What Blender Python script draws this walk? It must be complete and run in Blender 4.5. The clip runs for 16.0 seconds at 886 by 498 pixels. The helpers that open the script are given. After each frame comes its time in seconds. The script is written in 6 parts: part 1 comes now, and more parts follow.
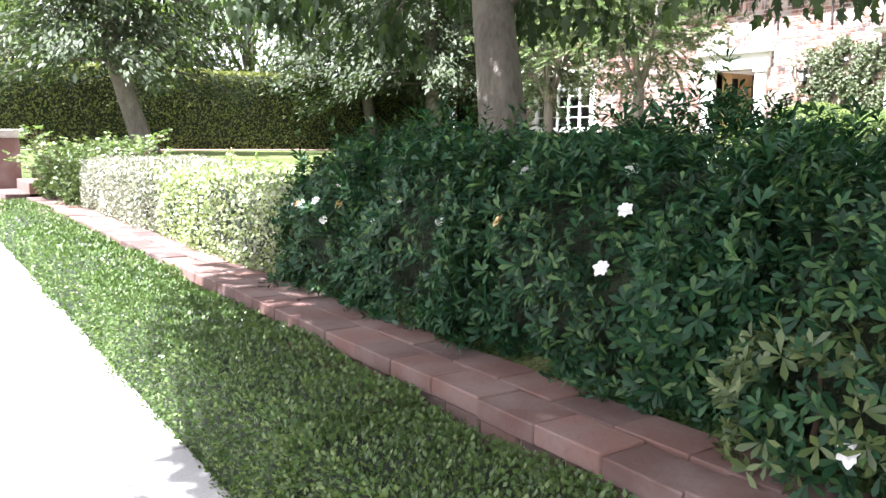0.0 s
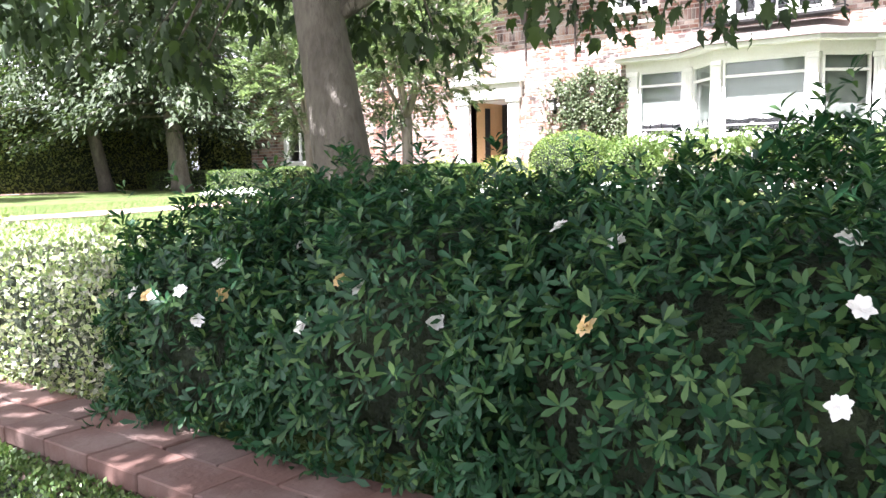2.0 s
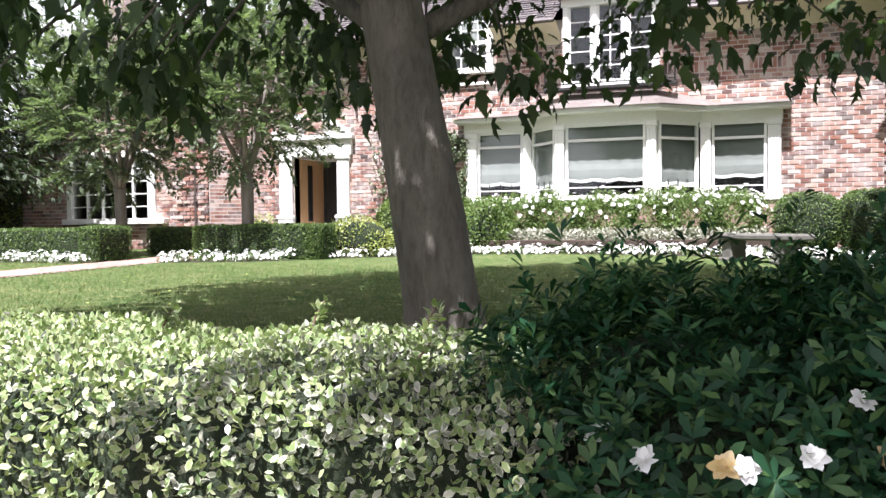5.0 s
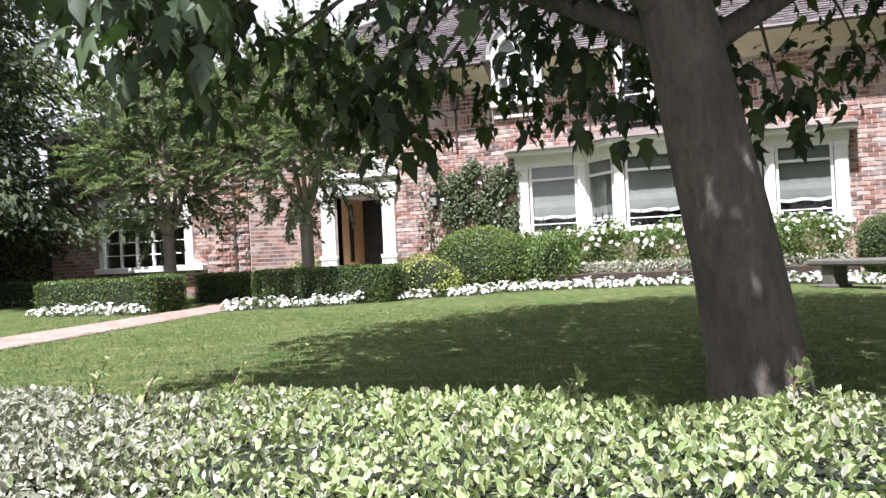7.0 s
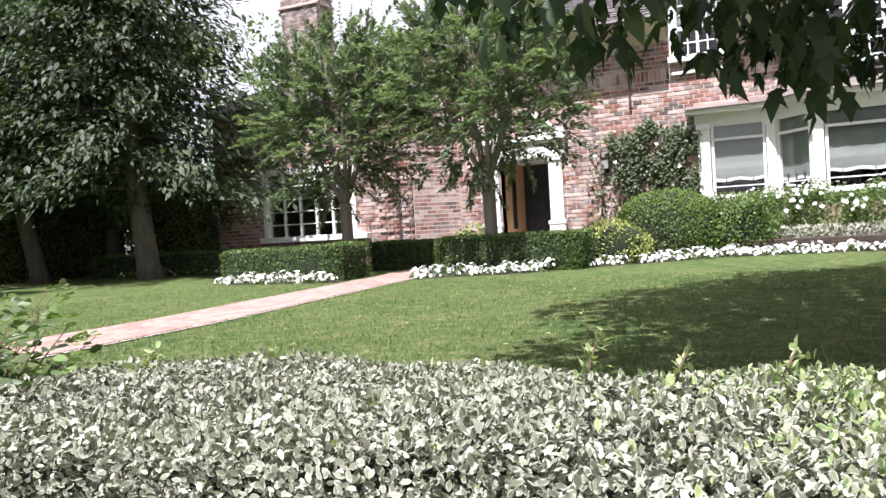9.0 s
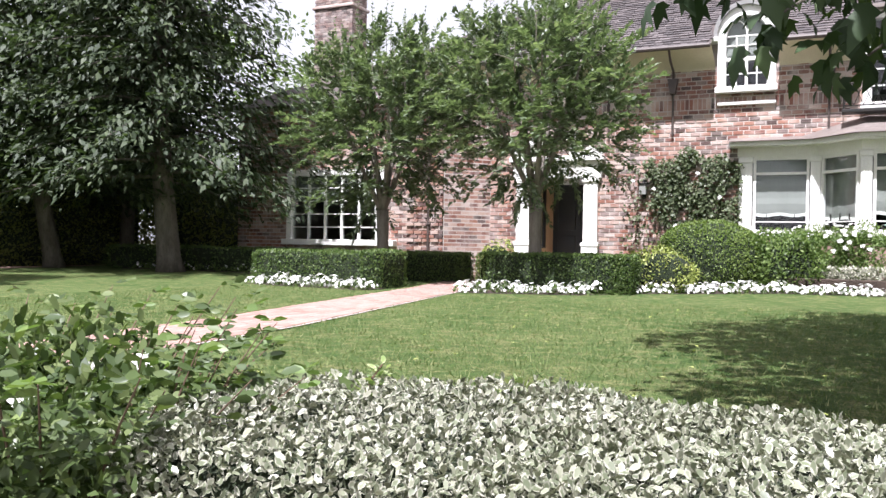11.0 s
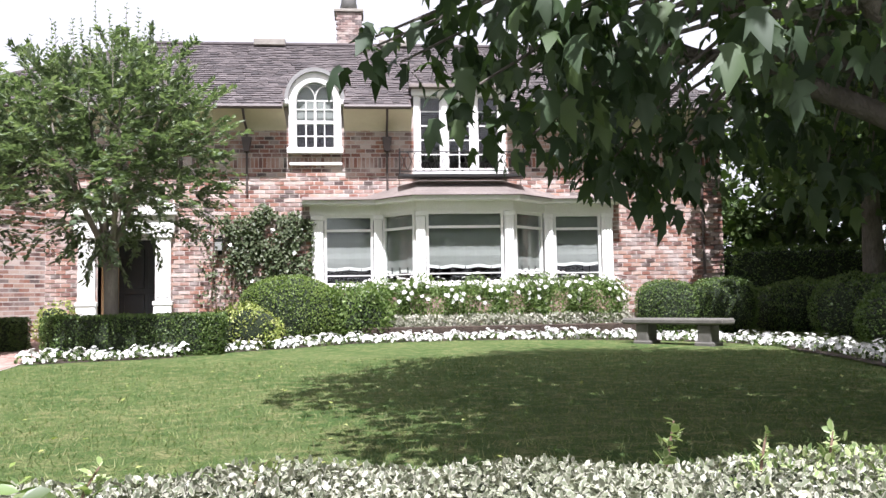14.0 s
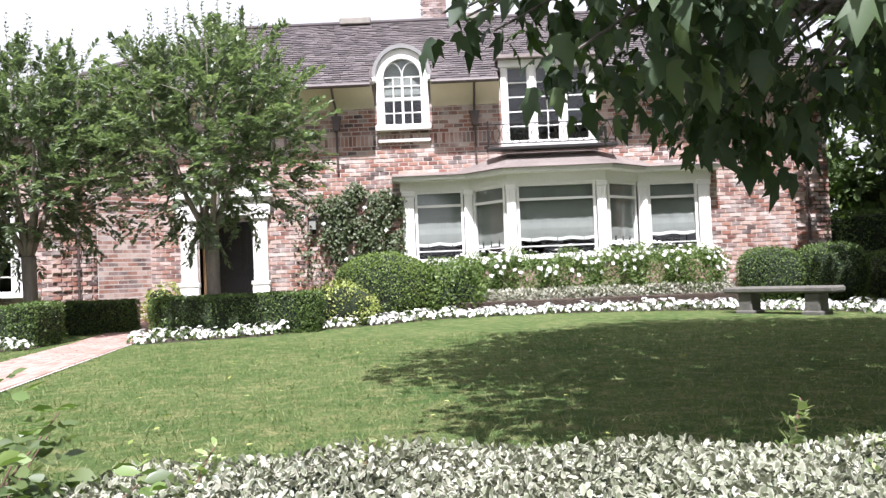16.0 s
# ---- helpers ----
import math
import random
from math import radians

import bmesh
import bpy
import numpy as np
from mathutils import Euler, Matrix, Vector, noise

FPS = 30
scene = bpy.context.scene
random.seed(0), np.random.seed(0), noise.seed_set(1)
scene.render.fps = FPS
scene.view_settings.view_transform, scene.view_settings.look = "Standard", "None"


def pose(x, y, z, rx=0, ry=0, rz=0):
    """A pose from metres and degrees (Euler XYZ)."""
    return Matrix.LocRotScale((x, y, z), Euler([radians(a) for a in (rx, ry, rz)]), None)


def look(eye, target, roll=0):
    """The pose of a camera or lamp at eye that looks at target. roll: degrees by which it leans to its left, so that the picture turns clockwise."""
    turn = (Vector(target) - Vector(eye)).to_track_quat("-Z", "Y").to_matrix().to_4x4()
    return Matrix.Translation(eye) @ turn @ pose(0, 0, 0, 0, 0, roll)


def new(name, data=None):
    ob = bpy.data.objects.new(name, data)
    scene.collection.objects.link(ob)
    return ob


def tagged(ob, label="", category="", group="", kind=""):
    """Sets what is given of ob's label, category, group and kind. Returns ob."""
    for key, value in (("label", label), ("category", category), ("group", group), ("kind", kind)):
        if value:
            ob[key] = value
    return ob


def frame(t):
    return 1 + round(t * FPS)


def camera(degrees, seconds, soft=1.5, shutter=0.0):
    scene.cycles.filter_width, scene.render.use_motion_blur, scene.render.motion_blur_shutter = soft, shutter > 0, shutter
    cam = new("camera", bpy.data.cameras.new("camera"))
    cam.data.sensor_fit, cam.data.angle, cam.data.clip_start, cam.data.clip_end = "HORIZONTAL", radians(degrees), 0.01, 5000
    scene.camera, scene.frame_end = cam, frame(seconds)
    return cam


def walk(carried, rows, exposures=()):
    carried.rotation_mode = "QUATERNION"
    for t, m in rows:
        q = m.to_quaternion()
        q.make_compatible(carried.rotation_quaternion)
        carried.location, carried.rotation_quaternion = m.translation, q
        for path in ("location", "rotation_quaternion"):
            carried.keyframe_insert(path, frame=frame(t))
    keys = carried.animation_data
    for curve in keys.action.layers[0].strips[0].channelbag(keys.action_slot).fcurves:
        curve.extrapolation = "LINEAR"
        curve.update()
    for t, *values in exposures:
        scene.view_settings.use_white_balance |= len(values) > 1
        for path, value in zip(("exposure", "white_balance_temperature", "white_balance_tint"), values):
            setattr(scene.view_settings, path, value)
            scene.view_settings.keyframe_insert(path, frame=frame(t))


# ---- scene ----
cam = camera(56.5, 16.0)
METRES, EYE, TILT, LEAN, TURN = 8.5, 1.3175, 0.0, 0.0, -34.4
ROWS = [
    (0.0, 0.0, 0.0, 0.0, 0.09, -7.8, -0.66),
    (0.5, -0.0227, 0.0328, 0.0004, -3.15, -5.67, -2.29),
    (1.0, -0.0317, 0.0728, 0.0007, -4.88, -6.92, 0.77),
    (1.5, -0.0482, 0.1157, 0.0025, -12.61, -4.87, -0.01),
    (2.0, -0.0743, 0.1468, 0.0066, -18.59, -5.71, 1.09),
    (2.5, -0.095, 0.1887, 0.0059, -18.46, -4.2, 1.45),
    (3.0, -0.1272, 0.2217, 0.0052, -20.53, -5.82, 1.91),
    (3.5, -0.1509, 0.2594, 0.0049, -21.48, -4.22, 0.07),
    (6.0, -0.2685, 0.4443, 0.0158, -42.33, -2.09, 1.94),
    (6.5, -0.2841, 0.486, 0.0179, -37.43, 0.12, 3.28),
    (7.0, -0.3141, 0.5199, 0.0192, -36.9, 0.62, 2.68),
    (7.5, -0.3325, 0.5587, 0.0173, -35.54, -0.52, 2.98),
    (8.0, -0.3525, 0.5963, 0.0188, -33.34, -0.66, 2.42),
    (8.5, -0.3831, 0.6215, 0.0221, -31.3, -1.56, 3.51),
    (9.0, -0.4037, 0.6538, 0.0203, -29.3, -1.13, 3.21),
    (9.5, -0.4262, 0.6805, 0.0219, -25.84, 0.65, 1.58),
    (12.0, -0.5059, 0.773, 0.0249, -35.69, -1.04, -0.27),
    (12.5, -0.5042, 0.7983, 0.0269, -40.14, 2.57, 3.96),
    (13.0, -0.5081, 0.8039, 0.0288, -47.63, 5.22, 2.54),
    (13.5, -0.5145, 0.8016, 0.0291, -54.84, 3.2, 1.17),
    (14.0, -0.5167, 0.7981, 0.0282, -60.91, 3.52, 0.98),
    (14.5, -0.5151, 0.7978, 0.0281, -63.76, 3.32, 1.8),
    (15.0, -0.5122, 0.7987, 0.0286, -62.96, 3.66, 2.18),
    (15.5, -0.5121, 0.8015, 0.0284, -59.8, 2.91, 2.13),
    (16.0, -0.5124, 0.8067, 0.0292, -54.65, 1.88, 2.3),
]
EXPOSURES = [(t, s, 5850, 18) for t, s in ((0.0, 2.86), (1.5, 2.82), (2.5, 2.76), (3.5, 2.34), (6.0, 1.34), (7.5, 1.27), (9.5, 1.24), (12.0, 1.26), (13.5, 1.24), (14.5, 1.36), (15.5, 1.42), (16.0, 1.32))]
walk(cam, [(t, pose(0, 0, EYE, TILT, LEAN, TURN) @ pose(METRES * x, METRES * y, METRES * z, 90 + pitch, roll, yaw)) for t, x, y, z, yaw, pitch, roll in ROWS], EXPOSURES)

# ---- light ----
SUN_TO = Vector((-0.475, 0.0, 0.88)).normalized()
sun_elev = math.asin(SUN_TO.z)
world = bpy.data.worlds.new("sky")
scene.world = world
world.use_nodes = True
wn = world.node_tree.nodes
sky = wn.new("ShaderNodeTexSky")
sky.sky_type = "NISHITA"
sky.sun_disc = False
sky.sun_elevation = sun_elev
sky.sun_rotation = math.atan2(SUN_TO.x, SUN_TO.y)
sky.air_density, sky.dust_density, sky.ozone_density = 1.0, 6.0, 1.0
wn["Background"].inputs["Strength"].default_value = 0.066
haze = wn.new("ShaderNodeMix")
haze.data_type = "RGBA"
haze.inputs["Factor"].default_value = 0.82
haze.inputs[7].default_value = (8.4, 8.1, 7.8, 1)
world.node_tree.links.new(sky.outputs["Color"], haze.inputs[6])
world.node_tree.links.new(haze.outputs[2], wn["Background"].inputs["Color"])
sun_data = bpy.data.lights.new("sun", "SUN")
sun_data.energy, sun_data.angle, sun_data.color = 5.0, radians(0.53), (1.0, 0.96, 0.90)
sun_lamp = new("sun", sun_data)
sun_lamp.matrix_world = look(SUN_TO * 60, (0, 0, 0))

# ---- materials ----
def material(name, rough=0.7, metal=0.0):
    m = bpy.data.materials.new(name)
    m.use_nodes = True
    b = m.node_tree.nodes["Principled BSDF"]
    b.inputs["Roughness"].default_value = rough
    b.inputs["Metallic"].default_value = metal
    return m, m.node_tree.nodes, m.node_tree.links, b


def ramp(nodes, links, fac, stops):
    r = nodes.new("ShaderNodeValToRGB")
    e = r.color_ramp.elements
    while len(e) < len(stops):
        e.new(0.5)
    for k, (p, c) in enumerate(stops):
        e[k].position, e[k].color = p, (*c, 1)
    links.new(fac, r.inputs["Fac"])
    return r.outputs["Color"]


def noise_tex(nodes, links, scale, detail=4.0, rough=0.6, stretch=None):
    tc = nodes.new("ShaderNodeTexCoord")
    out = tc.outputs["Object"]
    if stretch:
        mp = nodes.new("ShaderNodeMapping")
        mp.inputs["Scale"].default_value = stretch
        links.new(out, mp.inputs["Vector"])
        out = mp.outputs["Vector"]
    n = nodes.new("ShaderNodeTexNoise")
    n.inputs["Scale"].default_value, n.inputs["Detail"].default_value, n.inputs["Roughness"].default_value = scale, detail, rough
    links.new(out, n.inputs["Vector"])
    return n.outputs["Fac"]


def mixed(nodes, links, fac, a, b, how="MIX"):
    x = nodes.new("ShaderNodeMix")
    x.data_type, x.blend_type = "RGBA", how
    for sock, v in ((x.inputs["Factor"], fac), (x.inputs[6], a), (x.inputs[7], b)):
        if isinstance(v, bpy.types.NodeSocket):
            links.new(v, sock)
        elif isinstance(v, (int, float)):
            sock.default_value = v
        else:
            sock.default_value = (*v, 1)
    return x.outputs[2]


def bumped(nodes, links, b, height, strength, dist=0.01):
    k = nodes.new("ShaderNodeBump")
    k.inputs["Strength"].default_value, k.inputs["Distance"].default_value = strength, dist
    links.new(height, k.inputs["Height"])
    links.new(k.outputs["Normal"], b.inputs["Normal"])


def mottled(name, c1, c2, c3=None, scale=3.0, fine=40.0, rough=0.75, bump=0.3, metal=0.0, dist=0.01, stretch=None):
    """Two scales of variation and a fine relief."""
    m, n, l, b = material(name, rough, metal)
    big = noise_tex(n, l, scale, 5, 0.6, stretch)
    small = noise_tex(n, l, fine, 4, 0.65, stretch)
    col = ramp(n, l, big, [(0.32, c1), (0.68, c2)])
    col = mixed(n, l, ramp(n, l, small, [(0.45, (0, 0, 0)), (0.75, (0.7, 0.7, 0.7))]), col, c3 or tuple(v * 0.6 for v in c1))
    l.new(col, b.inputs["Base Color"])
    bumped(n, l, b, small, bump, dist)
    return m


def scaled(nodes, links, sock, k):
    m = nodes.new("ShaderNodeMath")
    m.operation, m.inputs[1].default_value = "MULTIPLY", k
    links.new(sock, m.inputs[0])
    return m.outputs[0]


def leafy(name, dark, mid, light, rough=0.45, through_light=0.35, edge=None, glow=None):
    """Leaves: a colour for each leaf, gloss and light shining through."""
    m, n, l, b = material(name, rough)
    g = n.new("ShaderNodeNewGeometry")
    col = ramp(n, l, g.outputs["Random Per Island"], [(0.0, dark), (0.55, mid), (1.0, light)])
    big = noise_tex(n, l, 1.3, 2, 0.5)
    col = mixed(n, l, ramp(n, l, big, [(0.35, (0, 0, 0)), (0.7, (0.55, 0.55, 0.55))]), col, tuple(v * 1.25 for v in mid))
    if edge:
        patch = noise_tex(n, l, 60.0, 2, 0.5)
        at = n.new("ShaderNodeAttribute")
        at.attribute_name = "rim"
        add = n.new("ShaderNodeMath")
        add.operation = "ADD"
        l.new(patch, add.inputs[0])
        l.new(scaled(n, l, at.outputs["Fac"], 0.55), add.inputs[1])
        col = mixed(n, l, ramp(n, l, scaled(n, l, add.outputs[0], 0.5), [(0.46, (0, 0, 0)), (0.60, (0.85, 0.85, 0.85))]), col, edge)
    l.new(col, b.inputs["Base Color"])
    t = n.new("ShaderNodeBsdfTranslucent")
    l.new(mixed(n, l, 1.0, col, glow or (0.85, 1.0, 0.45), "MULTIPLY"), t.inputs["Color"])
    x = n.new("ShaderNodeMixShader")
    x.inputs["Fac"].default_value = through_light
    l.new(b.outputs["BSDF"], x.inputs[1])
    l.new(t.outputs["BSDF"], x.inputs[2])
    l.new(x.outputs["Shader"], n["Material Output"].inputs["Surface"])
    return m


def brick_mat(name, stops, stain=(0.75, 0.68, 0.62), stain_amount=0.5, stain_scale=1.4):
    """A colour for each brick, whether an object or an island of a joined mesh, with lime bloom."""
    m, n, l, b = material(name, 0.86)
    g = n.new("ShaderNodeNewGeometry")
    o = n.new("ShaderNodeObjectInfo")
    add = n.new("ShaderNodeMath")
    add.operation = "ADD"
    l.new(g.outputs["Random Per Island"], add.inputs[0])
    l.new(o.outputs["Random"], add.inputs[1])
    fr = n.new("ShaderNodeMath")
    fr.operation = "FRACT"
    l.new(add.outputs[0], fr.inputs[0])
    col = ramp(n, l, fr.outputs[0], stops)
    tc = n.new("ShaderNodeNewGeometry")
    nz = n.new("ShaderNodeTexNoise")
    nz.inputs["Scale"].default_value, nz.inputs["Detail"].default_value = stain_scale, 6
    l.new(tc.outputs["Position"], nz.inputs["Vector"])
    fine = n.new("ShaderNodeTexNoise")
    fine.inputs["Scale"].default_value, fine.inputs["Detail"].default_value = 60, 4
    l.new(tc.outputs["Position"], fine.inputs["Vector"])
    amt = ramp(n, l, nz.outputs["Fac"], [(0.42, (0, 0, 0)), (0.72, (stain_amount,) * 3)])
    col = mixed(n, l, amt, col, stain)
    col = mixed(n, l, ramp(n, l, fine.outputs["Fac"], [(0.5, (0, 0, 0)), (0.8, (0.5, 0.5, 0.5))]), col, (0.10, 0.06, 0.05))
    l.new(col, b.inputs["Base Color"])
    bumped(n, l, b, fine.outputs["Fac"], 0.5, 0.006)
    return m


M_BRICK = brick_mat("house brick", [(0.0, (0.065, 0.047, 0.043)), (0.15, (0.15, 0.068, 0.054)), (0.4, (0.245, 0.104, 0.070)), (0.62, (0.315, 0.160, 0.112)), (0.78, (0.42, 0.29, 0.23)), (0.92, (0.49, 0.39, 0.35)), (1.0, (0.13, 0.095, 0.085))], (0.66, 0.59, 0.545), 0.5, 3.2)
M_CAP = brick_mat("wall cap brick", [(0.0, (0.062, 0.036, 0.030)), (0.5, (0.105, 0.055, 0.043)), (1.0, (0.16, 0.085, 0.066))], (0.18, 0.132, 0.116), 0.75, 5.0)
M_PATHBRICK = brick_mat("path brick", [(0.0, (0.26, 0.152, 0.122)), (0.5, (0.32, 0.20, 0.163)), (1.0, (0.38, 0.25, 0.21))], (0.39, 0.285, 0.25), 0.5)
M_PALEBRICK = brick_mat("sooty pale brick", [(0.0, (0.30, 0.21, 0.18)), (0.5, (0.42, 0.31, 0.27)), (1.0, (0.50, 0.42, 0.38))], (0.62, 0.58, 0.55), 0.7)
M_MORTAR = mottled("mortar", (0.47, 0.415, 0.375), (0.58, 0.52, 0.475), scale=2, fine=80, rough=0.95)
M_WHITE = mottled("white painted wood", (0.78, 0.76, 0.72), (0.83, 0.82, 0.79), (0.70, 0.68, 0.62), scale=2.5, fine=30, rough=0.5, bump=0.08)
M_STUCCO = mottled("cream stucco", (0.62, 0.55, 0.40), (0.70, 0.63, 0.48), (0.5, 0.45, 0.34), scale=1.5, fine=50, rough=0.9, bump=0.3)
M_ROOF = brick_mat("roof shingle", [(0.0, (0.036, 0.032, 0.033)), (0.5, (0.068, 0.058, 0.057)), (1.0, (0.112, 0.096, 0.094))], (0.13, 0.114, 0.114), 0.4, 3.0)
M_ROOFBASE = mottled("roof felt", (0.07, 0.055, 0.05), (0.10, 0.08, 0.075), rough=0.9)
M_COPPER = mottled("weathered lead sheet", (0.20, 0.17, 0.155), (0.28, 0.24, 0.22), (0.14, 0.115, 0.10), scale=1.5, fine=15, rough=0.5, bump=0.1, metal=0.3)
M_PALELEAD = mottled("grey painted lead", (0.20, 0.198, 0.19), (0.27, 0.265, 0.255), (0.15, 0.148, 0.14), scale=2.0, fine=25, rough=0.6, bump=0.1)
M_SOOT = brick_mat("sooty chimney brick", [(0.0, (0.10, 0.075, 0.07)), (0.5, (0.24, 0.16, 0.14)), (1.0, (0.42, 0.34, 0.30))], (0.58, 0.54, 0.51), 0.5, 4.0)
M_IRON = mottled("dark iron", (0.03, 0.03, 0.03), (0.05, 0.045, 0.04), scale=6, rough=0.5, metal=0.6)
M_PIPE = mottled("brown painted pipe", (0.062, 0.046, 0.04), (0.085, 0.062, 0.053), scale=4, rough=0.55, bump=0.1)
M_DARKDOOR = mottled("dark painted door", (0.018, 0.02, 0.022), (0.03, 0.032, 0.035), scale=3, rough=0.35, bump=0.05)
M_WOOD = mottled("honey oak", (0.60, 0.38, 0.19), (0.68, 0.45, 0.25), (0.50, 0.29, 0.13), scale=2.0, fine=18, rough=0.5, bump=0.15, stretch=(6, 6, 0.7))
# the dimness of the unlit rooms is put into this colour
M_DARK = mottled("painted room dark", (0.03, 0.028, 0.026), (0.045, 0.042, 0.04), rough=0.95)
M_BLIND = mottled("grey linen shade", (0.24, 0.245, 0.225), (0.29, 0.29, 0.27), (0.22, 0.22, 0.20), scale=1.2, fine=120, rough=0.95, bump=0.15)
M_STONE = mottled("weathered stone", (0.24, 0.22, 0.19), (0.34, 0.31, 0.27), (0.15, 0.14, 0.12), scale=5, fine=60, rough=0.9, bump=0.6)
# bench stone, darker than M_STONE to paint in the tree shade on it
M_BENCH = mottled("stone darkened for shade", (0.10, 0.095, 0.08), (0.16, 0.15, 0.13), (0.06, 0.058, 0.05), scale=5, fine=60, rough=0.95, bump=0.6)
M_WALK = mottled("pale concrete", (0.35, 0.345, 0.335), (0.44, 0.435, 0.425), (0.27, 0.265, 0.255), scale=1.2, fine=90, rough=0.9, bump=0.3)
M_SOIL = mottled("garden soil", (0.045, 0.032, 0.024), (0.075, 0.055, 0.04), scale=5, fine=50, rough=1.0, bump=0.8, dist=0.03)
M_GROUND = mottled("dry ground", (0.12, 0.11, 0.07), (0.16, 0.15, 0.10), scale=0.5, fine=10, rough=1.0)
M_ROAD = mottled("asphalt", (0.045, 0.045, 0.047), (0.06, 0.06, 0.06), scale=1, fine=120, rough=0.95)
M_LAWN, ln, ll, lbs = material("lawn turf", 0.9)
lc = ramp(ln, ll, noise_tex(ln, ll, 0.8, 5, 0.65), [(0.3, (0.062, 0.119, 0.030)), (0.7, (0.147, 0.190, 0.066))])
lc = mixed(ln, ll, ramp(ln, ll, noise_tex(ln, ll, 7.0, 6, 0.7), [(0.46, (0, 0, 0)), (0.66, (0.8, 0.8, 0.8))]), lc, (0.31, 0.29, 0.13))
lc = mixed(ln, ll, ramp(ln, ll, noise_tex(ln, ll, 45.0, 4, 0.7), [(0.45, (0, 0, 0)), (0.62, (0.65, 0.65, 0.65))]), lc, (0.026, 0.072, 0.012))
ll.new(lc, lbs.inputs["Base Color"])
lbs.inputs["Specular IOR Level"].default_value = 0.12
bumped(ln, ll, lbs, noise_tex(ln, ll, 60.0, 4, 0.7), 1.0, 0.04)
M_BARK = mottled("grey brown bark", (0.085, 0.074, 0.060), (0.165, 0.145, 0.12), (0.05, 0.043, 0.036), scale=6, fine=28, rough=0.95, bump=0.9, dist=0.03, stretch=(1, 1, 0.35))
M_PALEBARK = mottled("pale smooth bark", (0.17, 0.145, 0.122), (0.27, 0.235, 0.20), (0.11, 0.092, 0.078), scale=5, fine=26, rough=0.85, bump=0.4, dist=0.02, stretch=(1, 1, 0.3))
M_TWIG = mottled("thin brown twig", (0.12, 0.075, 0.05), (0.18, 0.12, 0.08), scale=8, rough=0.9)
# near-black green that paints in the shade between the leaves
M_INNER = mottled("painted inner shade", (0.016, 0.026, 0.011), (0.032, 0.046, 0.018), scale=8, fine=40, rough=1.0, bump=1.0, dist=0.05)
M_PLANE = leafy("broad tree leaf", (0.026, 0.046, 0.022), (0.040, 0.068, 0.026), (0.085, 0.13, 0.034), 0.62, 0.30)
M_GARD = leafy("glossy dark shrub leaf", (0.008, 0.030, 0.013), (0.017, 0.066, 0.026), (0.09, 0.155, 0.046), 0.48, 0.28)
M_GARD.node_tree.nodes["Principled BSDF"].inputs["Specular IOR Level"].default_value = 0.28
M_VARI = leafy("variegated hedge leaf", (0.05, 0.062, 0.034), (0.16, 0.18, 0.11), (0.42, 0.41, 0.32), 0.38, 0.15, (0.56, 0.53, 0.45), (0.9, 0.95, 0.65))
M_VARIGREEN = leafy("yellow-green variegated leaf", (0.09, 0.15, 0.05), (0.23, 0.31, 0.11), (0.50, 0.53, 0.27), 0.38, 0.28, (0.62, 0.62, 0.42))
M_LOWHEDGE = leafy("small hedge leaf", (0.034, 0.072, 0.020), (0.075, 0.125, 0.034), (0.18, 0.235, 0.075), 0.5, 0.32)
M_BOX = leafy("box hedge leaf", (0.05, 0.09, 0.022), (0.095, 0.15, 0.038), (0.18, 0.23, 0.07), 0.5, 0.3)
M_TALLHEDGE = leafy("tall hedge leaf", (0.105, 0.125, 0.035), (0.165, 0.18, 0.052), (0.24, 0.24, 0.085), 0.6, 0.4)
M_MYRTLE = leafy("crape myrtle leaf", (0.078, 0.105, 0.066), (0.145, 0.185, 0.112), (0.33, 0.37, 0.25), 0.36, 0.40)
M_CEDAR = leafy("conifer spray", (0.026, 0.042, 0.020), (0.046, 0.066, 0.030), (0.10, 0.125, 0.06), 0.6, 0.3)
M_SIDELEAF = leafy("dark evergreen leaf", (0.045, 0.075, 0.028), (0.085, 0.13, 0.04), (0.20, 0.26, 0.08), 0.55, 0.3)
M_DOME = leafy("clipped dome leaf", (0.08, 0.13, 0.03), (0.15, 0.215, 0.05), (0.25, 0.31, 0.085), 0.5, 0.35)
M_FARLEAF = leafy("distant tree leaf", (0.07, 0.11, 0.035), (0.12, 0.17, 0.055), (0.20, 0.25, 0.09), 0.55, 0.4)
M_ROSELEAF = leafy("rose leaf", (0.075, 0.125, 0.032), (0.135, 0.20, 0.055), (0.24, 0.31, 0.10), 0.45, 0.35)
M_ROSEDARK = leafy("dark rose leaf", (0.042, 0.07, 0.022), (0.082, 0.118, 0.038), (0.18, 0.22, 0.085), 0.42, 0.32)
M_YELLOW = leafy("yellow green leaf", (0.16, 0.23, 0.05), (0.32, 0.36, 0.09), (0.55, 0.54, 0.22), 0.5, 0.3)
M_VINE = leafy("dusty climber leaf", (0.05, 0.075, 0.03), (0.085, 0.11, 0.05), (0.17, 0.19, 0.11), 0.5, 0.25)
M_PETAL = leafy("white petal", (0.74, 0.73, 0.68), (0.80, 0.79, 0.76), (0.84, 0.83, 0.80), 0.6, 0.2, None, (1, 1, 1))
M_OLDPETAL = leafy("yellowed petal", (0.55, 0.40, 0.16), (0.62, 0.46, 0.22), (0.68, 0.54, 0.32), 0.7, 0.2, None, (1, 1, 1))
M_GRASS = leafy("grass blade", (0.062, 0.117, 0.030), (0.147, 0.188, 0.066), (0.33, 0.325, 0.17), 0.6, 0.3)
M_GRASS.node_tree.nodes["Principled BSDF"].inputs["Specular IOR Level"].default_value = 0.15


